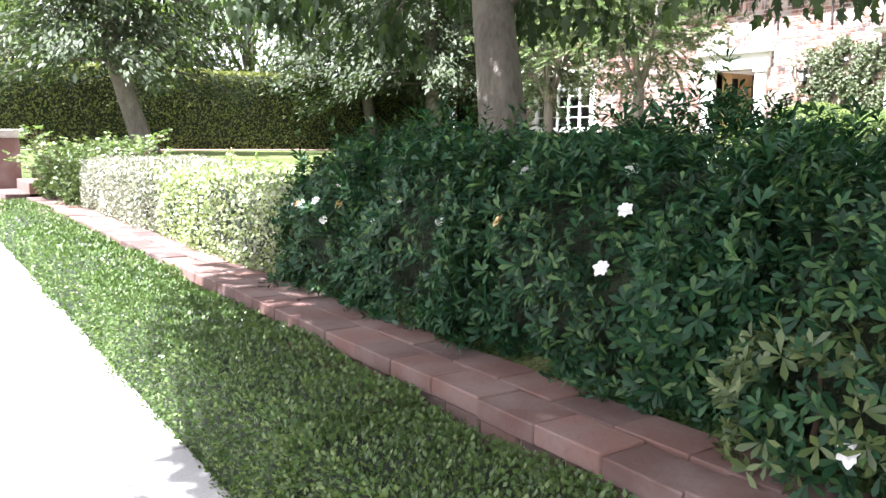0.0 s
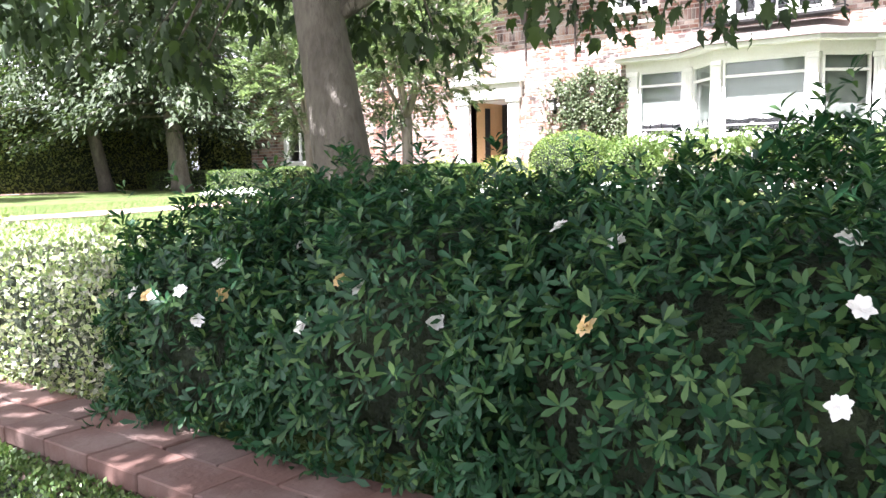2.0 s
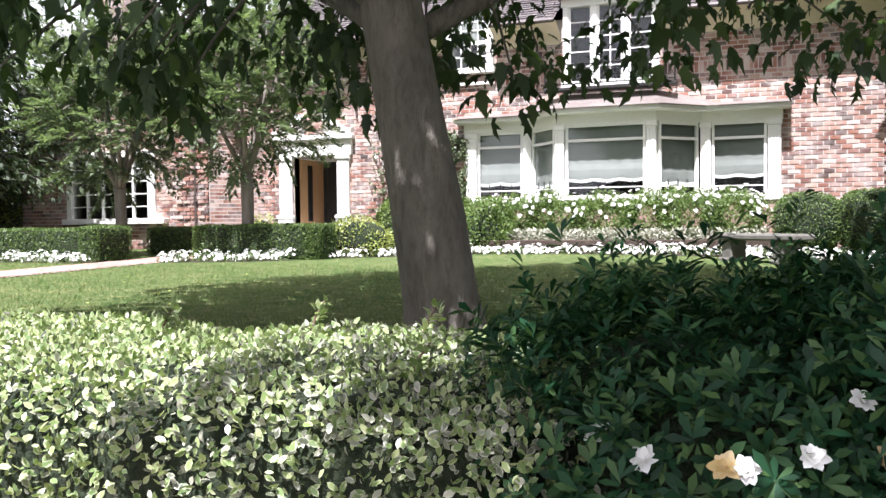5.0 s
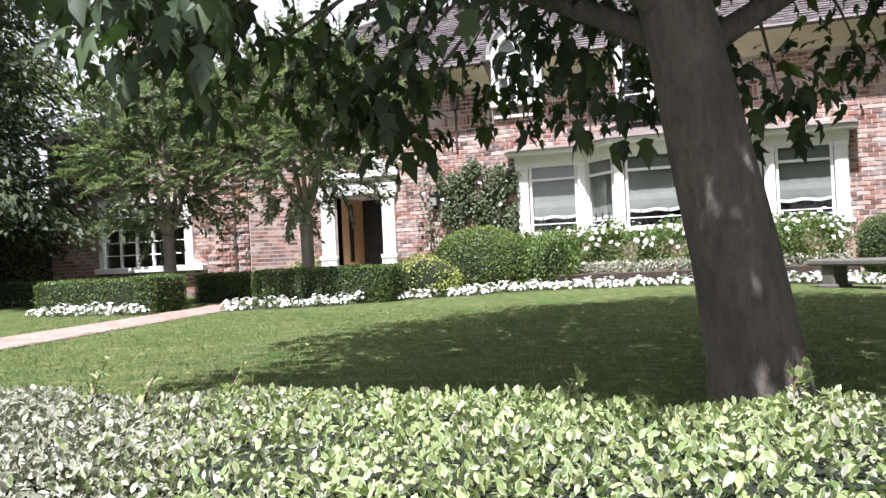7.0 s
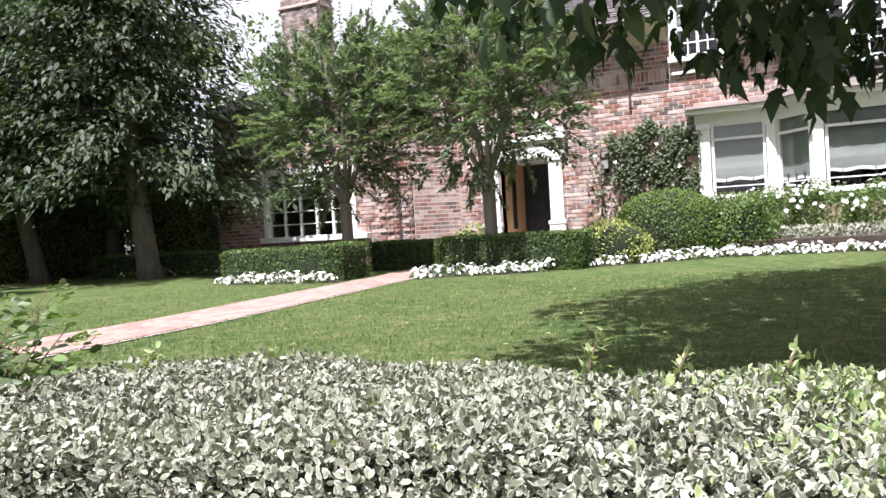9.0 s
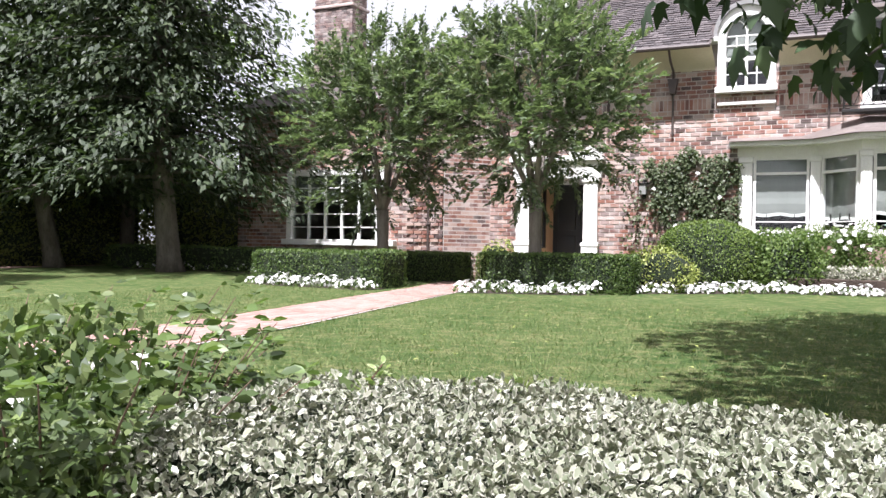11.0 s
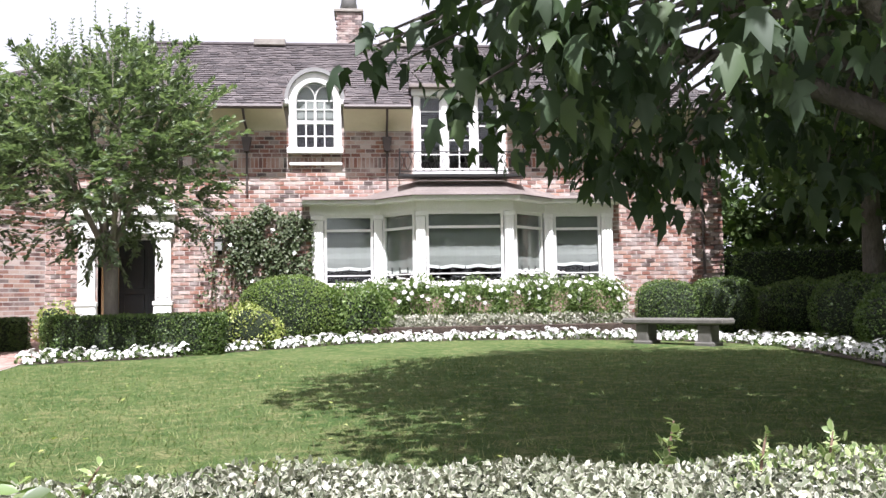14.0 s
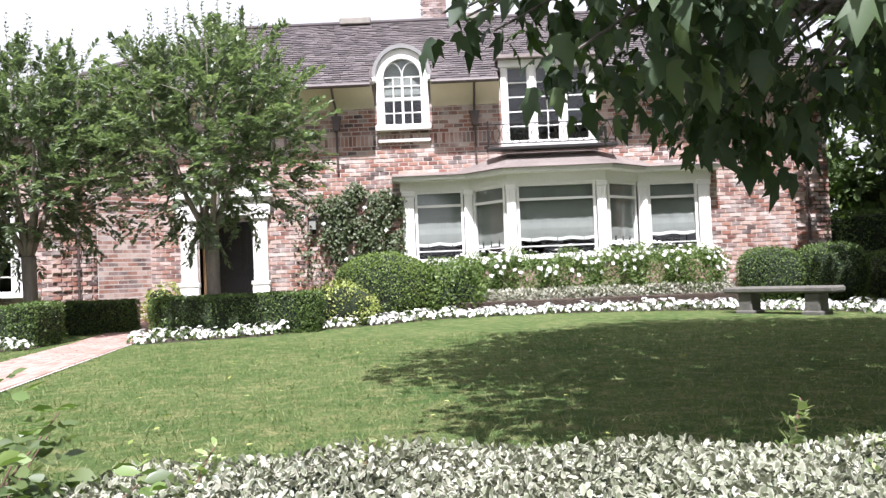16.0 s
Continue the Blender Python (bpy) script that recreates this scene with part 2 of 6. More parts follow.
def glass_mat():
    m, n, l, b = material("window glass", 0.03)
    t = n.new("ShaderNodeBsdfTransparent")
    t.inputs["Color"].default_value = (0.9, 0.93, 0.92, 1)
    gl = n.new("ShaderNodeBsdfGlossy")
    gl.inputs["Roughness"].default_value = 0.02
    w = n.new("ShaderNodeLayerWeight")
    w.inputs["Blend"].default_value = 0.5
    pw = n.new("ShaderNodeMath")
    pw.operation, pw.inputs[1].default_value = "POWER", 4.0
    l.new(w.outputs["Facing"], pw.inputs[0])
    f = n.new("ShaderNodeMath")
    f.operation, f.inputs[1].default_value, f.inputs[2].default_value = "MULTIPLY_ADD", 0.7, 0.05
    l.new(pw.outputs[0], f.inputs[0])
    x = n.new("ShaderNodeMixShader")
    l.new(f.outputs[0], x.inputs["Fac"])
    l.new(t.outputs["BSDF"], x.inputs[1])
    l.new(gl.outputs["BSDF"], x.inputs[2])
    l.new(x.outputs["Shader"], n["Material Output"].inputs["Surface"])
    return m


M_GLASS = glass_mat()

# ---- building helpers ----
rng = np.random.default_rng(7)
ORIGIN = {}
K = 0.85  # the plan below is drawn in units of 0.85 m


class Build:
    """Collects corners and faces of one mesh, in world metres."""

    def __init__(self):
        self.v, self.f = [], []

    def box(self, x0, x1, y0, y1, z0, z1, skip=""):
        k = len(self.v)
        self.v += [(x0, y0, z0), (x1, y0, z0), (x1, y1, z0), (x0, y1, z0), (x0, y0, z1), (x1, y0, z1), (x1, y1, z1), (x0, y1, z1)]
        sides = {"b": (0, 3, 2, 1), "t": (4, 5, 6, 7), "s": (0, 1, 5, 4), "e": (1, 2, 6, 5), "n": (2, 3, 7, 6), "w": (3, 0, 4, 7)}
        self.f += [tuple(k + i for i in q) for c, q in sides.items() if c not in skip]
        return self

    def soft(self, x0, x1, y0, y1, z0, z1, c=0.01):
        """A box with its edges bevelled by c."""
        k = len(self.v)
        for sx in (0, 1):
            for sy in (0, 1):
                for sz in (0, 1):
                    X, Y, Z = (x0, x1)[sx], (y0, y1)[sy], (z0, z1)[sz]
                    dx, dy, dz = (c, -c)[sx], (c, -c)[sy], (c, -c)[sz]
                    self.v += [(X, Y + dy, Z + dz), (X + dx, Y, Z + dz), (X + dx, Y + dy, Z)]
        i = lambda sx, sy, sz, a: k + ((sx * 2 + sy) * 2 + sz) * 3 + a
        q = [(i(0, 0, 0, 0), i(0, 0, 1, 0), i(0, 1, 1, 0), i(0, 1, 0, 0)), (i(1, 0, 0, 0), i(1, 1, 0, 0), i(1, 1, 1, 0), i(1, 0, 1, 0)),
             (i(0, 0, 0, 1), i(1, 0, 0, 1), i(1, 0, 1, 1), i(0, 0, 1, 1)), (i(0, 1, 0, 1), i(0, 1, 1, 1), i(1, 1, 1, 1), i(1, 1, 0, 1)),
             (i(0, 0, 0, 2), i(0, 1, 0, 2), i(1, 1, 0, 2), i(1, 0, 0, 2)), (i(0, 0, 1, 2), i(1, 0, 1, 2), i(1, 1, 1, 2), i(0, 1, 1, 2))]
        for a in (0, 1):
            for b in (0, 1):
                q.append((i(a, b, 0, 0), i(a, b, 1, 0), i(a, b, 1, 1), i(a, b, 0, 1)))
                q.append((i(a, 0, b, 0), i(a, 1, b, 0), i(a, 1, b, 2), i(a, 0, b, 2)))
                q.append((i(0, a, b, 1), i(1, a, b, 1), i(1, a, b, 2), i(0, a, b, 2)))
                for d in (0, 1):
                    q.append((i(a, b, d, 0), i(a, b, d, 1), i(a, b, d, 2)))
        self.f += q
        return self

    def tube(self, pts, radii, sides=8, rough=0.0):
        k = len(self.v)
        pts = [Vector(p) for p in pts]
        for j, p in enumerate(pts):
            d = (pts[min(j + 1, len(pts) - 1)] - pts[max(j - 1, 0)]).normalized()
            a = d.cross(Vector((0.31, 0.95, 0.05)) if abs(d.y) < 0.9 else Vector((1, 0, 0))).normalized()
            b = d.cross(a)
            for s in range(sides):
                w = 2 * math.pi * s / sides
                r = radii[j] * (1 + rough * (noise.noise((p.x * 3 + math.cos(w), p.y * 3 + math.sin(w), p.z * 1.5))))
                self.v.append(tuple(p + a * (r * math.cos(w)) + b * (r * math.sin(w))))
        for j in range(len(pts) - 1):
            for s in range(sides):
                t = (s + 1) % sides
                self.f.append((k + j * sides + s, k + j * sides + t, k + (j + 1) * sides + t, k + (j + 1) * sides + s))
        self.f.append(tuple(k + s for s in reversed(range(sides))))
        self.f.append(tuple(k + (len(pts) - 1) * sides + s for s in range(sides)))
        return self

    def prism(self, outline, axis, a0, a1):
        """A flat outline [(u, v)] pushed from a0 to a1 along x, y or z."""
        k, n = len(self.v), len(outline)
        put = {"x": lambda u, v, a: (a, u, v), "y": lambda u, v, a: (u, a, v), "z": lambda u, v, a: (u, v, a)}[axis]
        self.v += [put(u, v, a0) for u, v in outline] + [put(u, v, a1) for u, v in outline]
        self.f.append(tuple(range(k, k + n)))
        self.f.append(tuple(reversed(range(k + n, k + 2 * n))))
        self.f += [(k + j, k + n + j, k + n + (j + 1) % n, k + (j + 1) % n) for j in range(n)]
        return self

    def sheet(self, grid):
        """A grid of points, rows of equal length."""
        k, w = len(self.v), len(grid[0])
        for row in grid:
            self.v += [tuple(p) for p in row]
        for j in range(len(grid) - 1):
            for i in range(w - 1):
                a = k + j * w + i
                self.f.append((a, a + 1, a + w + 1, a + w))
        return self


class Leaves:
    """Many small leaves of one shape, laid out with arrays."""

    def __init__(self):
        self.v, self.f, self.n, self.rim = [], [], 0, []

    def add(self, at, along, normal, size, shape):
        tv, tf = shape
        at, along, normal = np.asarray(at, float), np.asarray(along, float), np.asarray(normal, float)
        along = along / (np.linalg.norm(along, axis=1, keepdims=True) + 1e-9)
        side = np.cross(along, normal)
        side /= np.linalg.norm(side, axis=1, keepdims=True) + 1e-9
        up = np.cross(side, along)
        size = np.broadcast_to(np.asarray(size, float), (len(at),))[:, None, None]
        tv = np.asarray(tv, float)
        v = at[:, None] + size * (tv[None, :, :1] * side[:, None] + tv[None, :, 1:2] * along[:, None] + tv[None, :, 2:] * up[:, None])
        f = np.asarray(tf)[None] + (np.arange(len(at)) * len(tv))[:, None, None] + self.n
        self.v.append(v.reshape(-1, 3))
        self.f.append(f.reshape(-1, 4))
        self.n += len(at) * len(tv)
        rim = np.ones(len(tv))
        if len(tv) == 10:
            rim[8:] = 0.0
        elif len(tv) in (5, 7):
            rim[-1] = 0.0
        self.rim.append(np.tile(rim, len(at)))
        return self


LEAF = ([(0, 0, 0), (0.24, 0.42, 0.05), (0, 1, -0.06), (-0.24, 0.42, 0.05), (0, 0.5, -0.03)], [(0, 1, 2, 4), (0, 4, 2, 3)])
OVAL = ([(0, 0, 0), (0.27, 0.25, 0.05), (0.35, 0.58, 0.06), (0.18, 0.88, 0.02), (0, 1.02, -0.06), (-0.18, 0.88, 0.02), (-0.35, 0.58, 0.06), (-0.27, 0.25, 0.05), (0, 0.3, -0.01), (0, 0.7, -0.03)],
        [(0, 1, 8, 7), (1, 2, 9, 8), (8, 9, 6, 7), (2, 3, 4, 9), (9, 4, 5, 6)])
ELLIPSE = ([(0, 0, 0), (0.22, 0.28, 0.05), (0.24, 0.68, 0.05), (0, 1, -0.05), (-0.24, 0.68, 0.05), (-0.22, 0.28, 0.05), (0, 0.5, -0.04)], [(0, 1, 2, 6), (6, 2, 3, 4), (0, 6, 4, 5)])
OBOVATE = ([(0, 0, 0), (0.09, 0.35, 0.04), (0.155, 0.72, 0.03), (0, 1, -0.06), (-0.155, 0.72, 0.03), (-0.09, 0.35, 0.04), (0, 0.55, -0.03)], [(0, 1, 2, 6), (6, 2, 3, 4), (0, 6, 4, 5)])
ROUND = ([(0, 0, 0), (0.36, 0.5, 0.06), (0, 1, -0.05), (-0.36, 0.5, 0.06), (0, 0.5, -0.03)], [(0, 1, 2, 4), (0, 4, 2, 3)])
DIAMOND = ([(0, 0, 0), (0.3, 0.5, 0.08), (0, 1, 0), (-0.3, 0.5, 0.08)], [(0, 1, 2, 3)])
BLADE = ([(-0.08, 0, 0), (0.08, 0, 0), (0.015, 1, 0.15), (-0.015, 1, 0.15)], [(0, 1, 2, 3)])
SPRAY = ([(0, 0, 0), (0.22, 0.40, -0.04), (0.02, 1, -0.25), (-0.22, 0.40, -0.04)], [(0, 1, 2, 3)])
MAPLE = ([(0, 0, 0), (0, 0.40, 0.03), (0.33, 0.12, -0.05), (0.22, 0.30, 0.03), (0.43, 0.74, -0.16), (0.24, 0.64, 0.02), (0, 1.2, -0.2),
          (-0.24, 0.64, 0.02), (-0.43, 0.74, -0.16), (-0.22, 0.30, 0.03), (-0.33, 0.12, -0.05)],
         [(1, 0, 2, 3), (1, 3, 4, 5), (1, 5, 6, 7), (1, 7, 8, 9), (1, 9, 10, 0)])


def unit(n, r=rng):
    v = r.normal(size=(n, 3))
    return v / np.linalg.norm(v, axis=1, keepdims=True)


def to_mesh(name, src, mats, smooth=False, off=(0, 0, 0)):
    me = bpy.data.meshes.new(name)
    if isinstance(src, Leaves):
        v, f = (np.concatenate(src.v) - np.asarray(off)) * K, np.concatenate(src.f)
        me.vertices.add(len(v))
        me.vertices.foreach_set("co", v.astype(np.float32).ravel())
        me.loops.add(f.size)
        me.loops.foreach_set("vertex_index", f.astype(np.int32).ravel())
        me.polygons.add(len(f))
        me.polygons.foreach_set("loop_start", np.arange(0, f.size, 4, dtype=np.int32))
        me.update(calc_edges=True)
        if any(len(r) and r.min() < 1 for r in src.rim):
            me.attributes.new("rim", "FLOAT", "POINT").data.foreach_set("value", np.concatenate(src.rim).astype(np.float32))
    else:
        me.from_pydata([((p[0] - off[0]) * K, (p[1] - off[1]) * K, (p[2] - off[2]) * K) for p in src.v], [], src.f)
        if len(src.v) < 20000:
            bm = bmesh.new()
            bm.from_mesh(me)
            bmesh.ops.recalc_face_normals(bm, faces=bm.faces)
            bm.to_mesh(me)
            bm.free()
    me.materials.append(mats)
    if smooth:
        me.polygons.foreach_set("use_smooth", [True] * len(me.polygons))
    me.update()
    return me


def thing(name, at, label="", category="", group="", kind=""):
    """An Empty at the base of a thing; its parts come under it."""
    ob = new(name)
    ob.location = Vector(at) * K
    ob.empty_display_size = 0.2
    ORIGIN[ob.name] = tuple(at)
    return tagged(ob, label, category, group, kind)


def part(name, src, mat, parent, label="", smooth=False, kind=""):
    off = ORIGIN[parent.name]
    ob = new(name, to_mesh(name, src, mat, smooth, off))
    ob.parent = parent
    ORIGIN[ob.name] = off
    return tagged(ob, label, "", "", kind)


def solid(name, src, mat, label="", category="", group="", kind="", smooth=False, at=(0, 0, 0)):
    """A thing, or a piece of the setting, of one mesh."""
    ob = new(name, to_mesh(name, src, mat, smooth, at))
    ob.location = Vector(at) * K
    ORIGIN[ob.name] = tuple(at)
    return tagged(ob, label, category, group, kind)


def lawn_z(x, y):
    if x < 3.4 and y < 12.5:
        return 0.60 + 0.39 * max(0, x - 2.0) / 1.4
    return 0.95 + 0.04 * min(1, max(0, (7 - x) / 3)) + 0.012 * max(0, min(x, 19) - 14)


def walk_z(y):
    return 0.03 * max(-6, min(y, 30))


def wall_cells(b, openings, u0, u1, z0, z1, put):
    """Fills a wall around its openings with blocks; put(u0, u1, z0, z1) makes one."""
    us = sorted({u0, u1, *[min(max(o[k], u0), u1) for o in openings for k in (0, 1)]})
    zs = sorted({z0, z1, *[min(max(o[k], z0), z1) for o in openings for k in (2, 3)]})
    for a, c in zip(us, us[1:]):
        run = None
        for d, e in zip(zs, zs[1:]):
            mu, mz = (a + c) / 2, (d + e) / 2
            if any(o[0] < mu < o[1] and o[2] < mz < o[3] for o in openings):
                if run:
                    put(a, c, *run)
                run = None
            else:
                run = (run[0], e) if run else (d, e)
        if run:
            put(a, c, *run)


def free_spans(u0, u1, za, zb, openings):
    """The stretches of a course that no opening cuts."""
    spans = [(u0, u1)]
    for o in openings:
        if o[2] < zb - 0.01 and o[3] > za + 0.01:
            spans = [s for a, c in spans for s in ((a, min(c, o[0])), (max(a, o[1]), c)) if s[1] - s[0] > 0.03]
    return spans

# ---- ground ----
gb = Build()
gb.sheet([[(x, y, -0.30 - 0.0 * x) for x in (-900, -200, -40, 40, 200, 900)] for y in (-900, -200, -40, 40, 200, 900)])
solid("ground", gb, M_GROUND, "dry earth and verge reaching the horizon", "ground", kind="structure")
rb = Build().sheet([[(x, y, walk_z(y) - 0.16) for x in (-11.0, -3.2)] for y in (-60, -6, 0, 10, 30, 80)])
solid("road", rb, M_ROAD, "dark asphalt street beside the verge", "road", kind="structure")
vb = Build().sheet([[(x, y, walk_z(y) - 0.02 - (0.13 if x < -3 else 0)) for x in (-3.25, -3.1, -1.4)] for y in (-60, -6, 0, 10, 30, 80)])
solid("verge", vb, M_LAWN, "strip of mown grass between street and pavement", "grass", kind="structure")
xs = [2.0, 2.4, 2.9, 3.39, 3.41, 4, 5, 6, 7, 9, 11, 14, 16, 19, 24, 40, 70]
ys = [-40, -15, -4, 0, 4, 8, 12.49, 12.51, 13, 14, 16, 20, 26, 32, 50, 90]
lb = Build().sheet([[(x, y, lawn_z(x, y)) for x in xs] for y in ys])
lb.sheet([[(2.0, y, -0.3) for y in (-40, 12.4)], [(2.0, y, lawn_z(2, y)) for y in (-40, 12.4)]])
lb.sheet([[(2.0, y, -0.3) for y in (13.85, 90)], [(2.0, y, lawn_z(2, y)) for y in (13.85, 90)]])
solid("lawn", lb, M_LAWN, "sunlit mown lawn raised behind the low brick wall", "lawn", kind="structure")
pave = Build().sheet([[(x, y, walk_z(y) - 0.03) for x in (-1.42, 1.12)] for y in (-60, -6, 30, 80)])
pavement = solid("pavement", pave, M_MORTAR, "pale concrete slab pavement in strong sun", "pavement", kind="structure")

# ---- house ----
FX, WX, BX = 20.5, 19.5, 19.5
HOUSE_Z = 0.9
house = thing("house", (FX, 10.0, HOUSE_Z), "two-storey weathered red brick house with white trim and brown shingle roof", "house")
DOOR = (14.5, 15.85, 0.9, 3.50)
DORMER = (10.06, 11.34, 5.52, 7.0)
FRENCH = (6.0, 8.28, 4.95, 7.0)
BAY_OPEN = (3.42, 10.72, 2.05, 4.02)
MAIN_OPEN = [DOOR, DORMER, FRENCH, BAY_OPEN]
LWIN = (19.78, 22.72, 1.86, 3.66)
WALL_TOP = 6.62
wb = Build()
wall_cells(wb, MAIN_OPEN, 0.42, 17.05, 0.6, WALL_TOP, lambda a, c, d, e: wb.box(FX, FX + 0.3, a, c, d, e))
front = part("wall", wb, M_MORTAR, house, "weathered red and pink brick front wall")
wb = Build()
wall_cells(wb, [LWIN], 17.93, 24.6, 0.6, 5.6, lambda a, c, d, e: wb.box(WX, WX + 0.3, a, c, d, e))
wb.prism([(WX, 17.93), (WX + 0.3, 17.93), (FX + 0.3, 17.05), (FX, 17.05)], "z", 0.6, 5.6)
wb.box(WX, 28, 24.3, 24.6, 0.6, 5.6)
wing = part("wall", wb, M_MORTAR, house, "red brick wall of the projecting wing")
wb = Build()
wb.box(FX, 28, 0.42, 0.72, 0.6, WALL_TOP).box(27.7, 28, 0.72, 24.3, 0.6, WALL_TOP).box(FX + 0.3, 27.7, 16.75, 17.05, 0.6, WALL_TOP)
part("wall", wb, M_MORTAR, house, "plain brick side and back walls")
part("floor", Build().box(FX + 0.3, 27.7, 0.72, 16.75, 1.0, 1.1).box(FX + 0.3, 27.7, 0.72, 16.75, 4.35, 4.5).box(WX + 0.3, 27.7, 17.9, 24.3, 1.0, 1.1), M_DARK, house, "floors inside, coloured dark as if unlit")

# recessed entrance
part("entrance_lining", Build().box(FX + 0.02, 22.25, 15.85, 15.95, 1.0, 3.6), M_WOOD, house, "honey-coloured oak lining of the recessed entrance")
part("entrance_lining", Build().box(FX + 0.3, 22.25, 14.35, 14.45, 1.0, 3.6), M_WOOD, house)
part("entrance_floor", Build().box(FX - 0.5, 22.4, 14.2, 16.1, 0.9, 1.12), M_WALK, house, "stone threshold")
part("entrance_soffit", Build().box(FX + 0.3, 22.4, 14.3, 16.0, 3.50, 3.6), M_WHITE, house)
part("front_door", Build().soft(22.2, 22.28, 14.45, 15.85, 1.12, 3.5, 0.01).soft(22.17, 22.2, 14.6, 15.1, 1.3, 2.1).soft(22.17, 22.2, 15.2, 15.7, 1.3, 2.1).soft(22.17, 22.2, 14.6, 15.1, 2.25, 3.3).soft(22.17, 22.2, 15.2, 15.7, 2.25, 3.3), M_DARKDOOR, house, "dark panelled front door in the shaded recess")
part("sidelight", Build().soft(21.25, 21.5, 15.82, 15.86, 1.75, 3.35, 0.01), M_DARKDOOR, house, "narrow dark sidelight in the oak lining")

# door surround
def pilaster(y0, y1, x, z0, z1, label):
    b = Build()
    b.soft(x - 0.10, x, y0, y1, z0 + 0.8, z1, 0.012)
    b.soft(x - 0.14, x, y0 - 0.03, y1 + 0.03, z0, z0 + 0.8, 0.015)
    b.soft(x - 0.16, x, y0 - 0.05, y1 + 0.05, z0 + 0.76, z0 + 0.86, 0.015)
    for k in range(3):
        w = (y1 - y0) / 3.6
        b.soft(x - 0.115, x - 0.09, y0 + 0.04 + k * w * 1.1, y0 + 0.04 + k * w * 1.1 + w * 0.7, z0 + 0.95, z1 - 0.15, 0.008)
    b.soft(x - 0.15, x, y0 - 0.04, y1 + 0.04, z1 - 0.1, z1, 0.015)
    return part("pilaster", b, M_WHITE, house, label)


for y0, y1 in ((14.14, 14.5), (15.88, 16.28)):
    pilaster(y0, y1, FX, 1.05, 3.52, "white painted door pilaster")
eb = Build()
eb.soft(FX - 0.14, FX, 14.05, 16.37, 3.52, 3.95, 0.015).soft(FX - 0.24, FX, 13.97, 16.45, 3.95, 4.08, 0.02)
part("entablature", eb, M_WHITE, house, "white painted lintel over the entrance")
for sgn in (-1, 1):
    neck = []
    for k in range(13):
        f = k / 12
        neck.append((15.21 + sgn * (1.2 - 0.86 * f), 4.10 + 0.46 * (0.5 - 0.5 * math.cos(math.pi * f ** 1.2))))
    eb = Build()
    for (ya, za), (yb, zb) in zip(neck, neck[1:]):
        eb.prism([(ya, za - 0.02), (yb, zb - 0.02), (yb, zb + 0.13), (ya, za + 0.13)], "x", FX - 0.22, FX)
    ring = [(15.21 + sgn * 0.36 + 0.11 * math.cos(a * math.pi / 6), 4.56 + 0.11 * math.sin(a * math.pi / 6)) for a in range(12)]
    eb.prism(ring, "x", FX - 0.25, FX)
    part("pediment", eb, M_WHITE, house, "white curved swan-neck half of the pediment")
    part("pediment_panel", Build().prism([(15.21 + sgn * 1.15, 4.08)] + [(a, b - 0.02) for a, b in neck] + [(15.21 + sgn * 0.30, 4.08)], "x", FX - 0.06, FX), M_WHITE, house)

# cornice, eaves, roof
cove = Build()
for ya, yb in ((0.3, FRENCH[0] - 0.06), (FRENCH[1] + 0.06, DORMER[0] - 0.06), (DORMER[1] + 0.06, 19.5)):
    cove.sheet([[(FX - 0.012 - 0.74 * (k / 8) ** 1.8, y, 6.02 + 0.42 * k / 8) for y in (ya, yb)] for k in range(9)])
part("cornice", cove, M_STUCCO, house, "cream plaster cove under the eaves")
RX0, RX1, RZ0, RZ1, RYA, RYB = 19.70, 24.2, 6.46, 9.3, -0.2, 20.2
rise = (RZ1 - RZ0) / (RX1 - RX0)
RIDGE_A, RIDGE_B = 3.9, 15.6
GAPS = [(FRENCH[0] - 0.1, FRENCH[1] + 0.1), (DORMER[0] - 0.08, DORMER[1] + 0.08)]


def on_slope(f, y):
    return (RX0 + (RX1 - RX0) * f, y, RZ0 + (RZ1 - RZ0) * f)


rb = Build()
FM = 0.23
cuts = [(RYA, GAPS[0][0], 0), (*GAPS[0], FM), (GAPS[0][1], GAPS[1][0], 0), (*GAPS[1], FM), (GAPS[1][1], RYB, 0)]
for a, c, f in cuts:
    k = len(rb.v)
    rb.v += [on_slope(f, a), on_slope(f, c), on_slope(1, min(c, RIDGE_B)), on_slope(1, max(a, RIDGE_A))]
    rb.f.append((k, k + 3, k + 2, k + 1))
k = len(rb.v)
rb.v += [(RX0, RYA, RZ0), (RX0, RYB, RZ0), (28.45, RYB, RZ0), (28.45, RYA, RZ0), (RX1, RIDGE_A, RZ1), (RX1, RIDGE_B, RZ1), (FX + 0.35, RYA, RZ0), (FX + 0.35, RYB, RZ0)]
rb.f += [(k + 1, k + 5, k + 2), (k + 2, k + 5, k + 4, k + 3), (k + 3, k + 4, k), (k + 6, k + 7, k + 2, k + 3)]
roof = part("roof", rb, M_ROOFBASE, house, "brown hipped roof of wooden shingles")
for b0, b1 in ((RYA, GAPS[0][0]), (GAPS[0][1], GAPS[1][0]), (GAPS[1][1], RYB)):
    part("gutter", Build().tube([(RX0 - 0.02, b0, RZ0 - 0.02), (RX0 - 0.02, b1, RZ0 - 0.02)], [0.055, 0.055], 8), M_PIPE, roof, "brown gutter")
wr = Build()
wr.v += [(19.1, 17.4, 5.6), (19.1, 25.0, 5.6), (28.4, 25.0, 5.6), (28.4, 17.4, 5.6), (23.2, 20.6, 7.6), (23.2, 21.8, 7.6)]
wr.f += [(0, 4, 5, 1), (1, 5, 2), (2, 5, 4, 3), (3, 4, 0), (0, 1, 2, 3)]
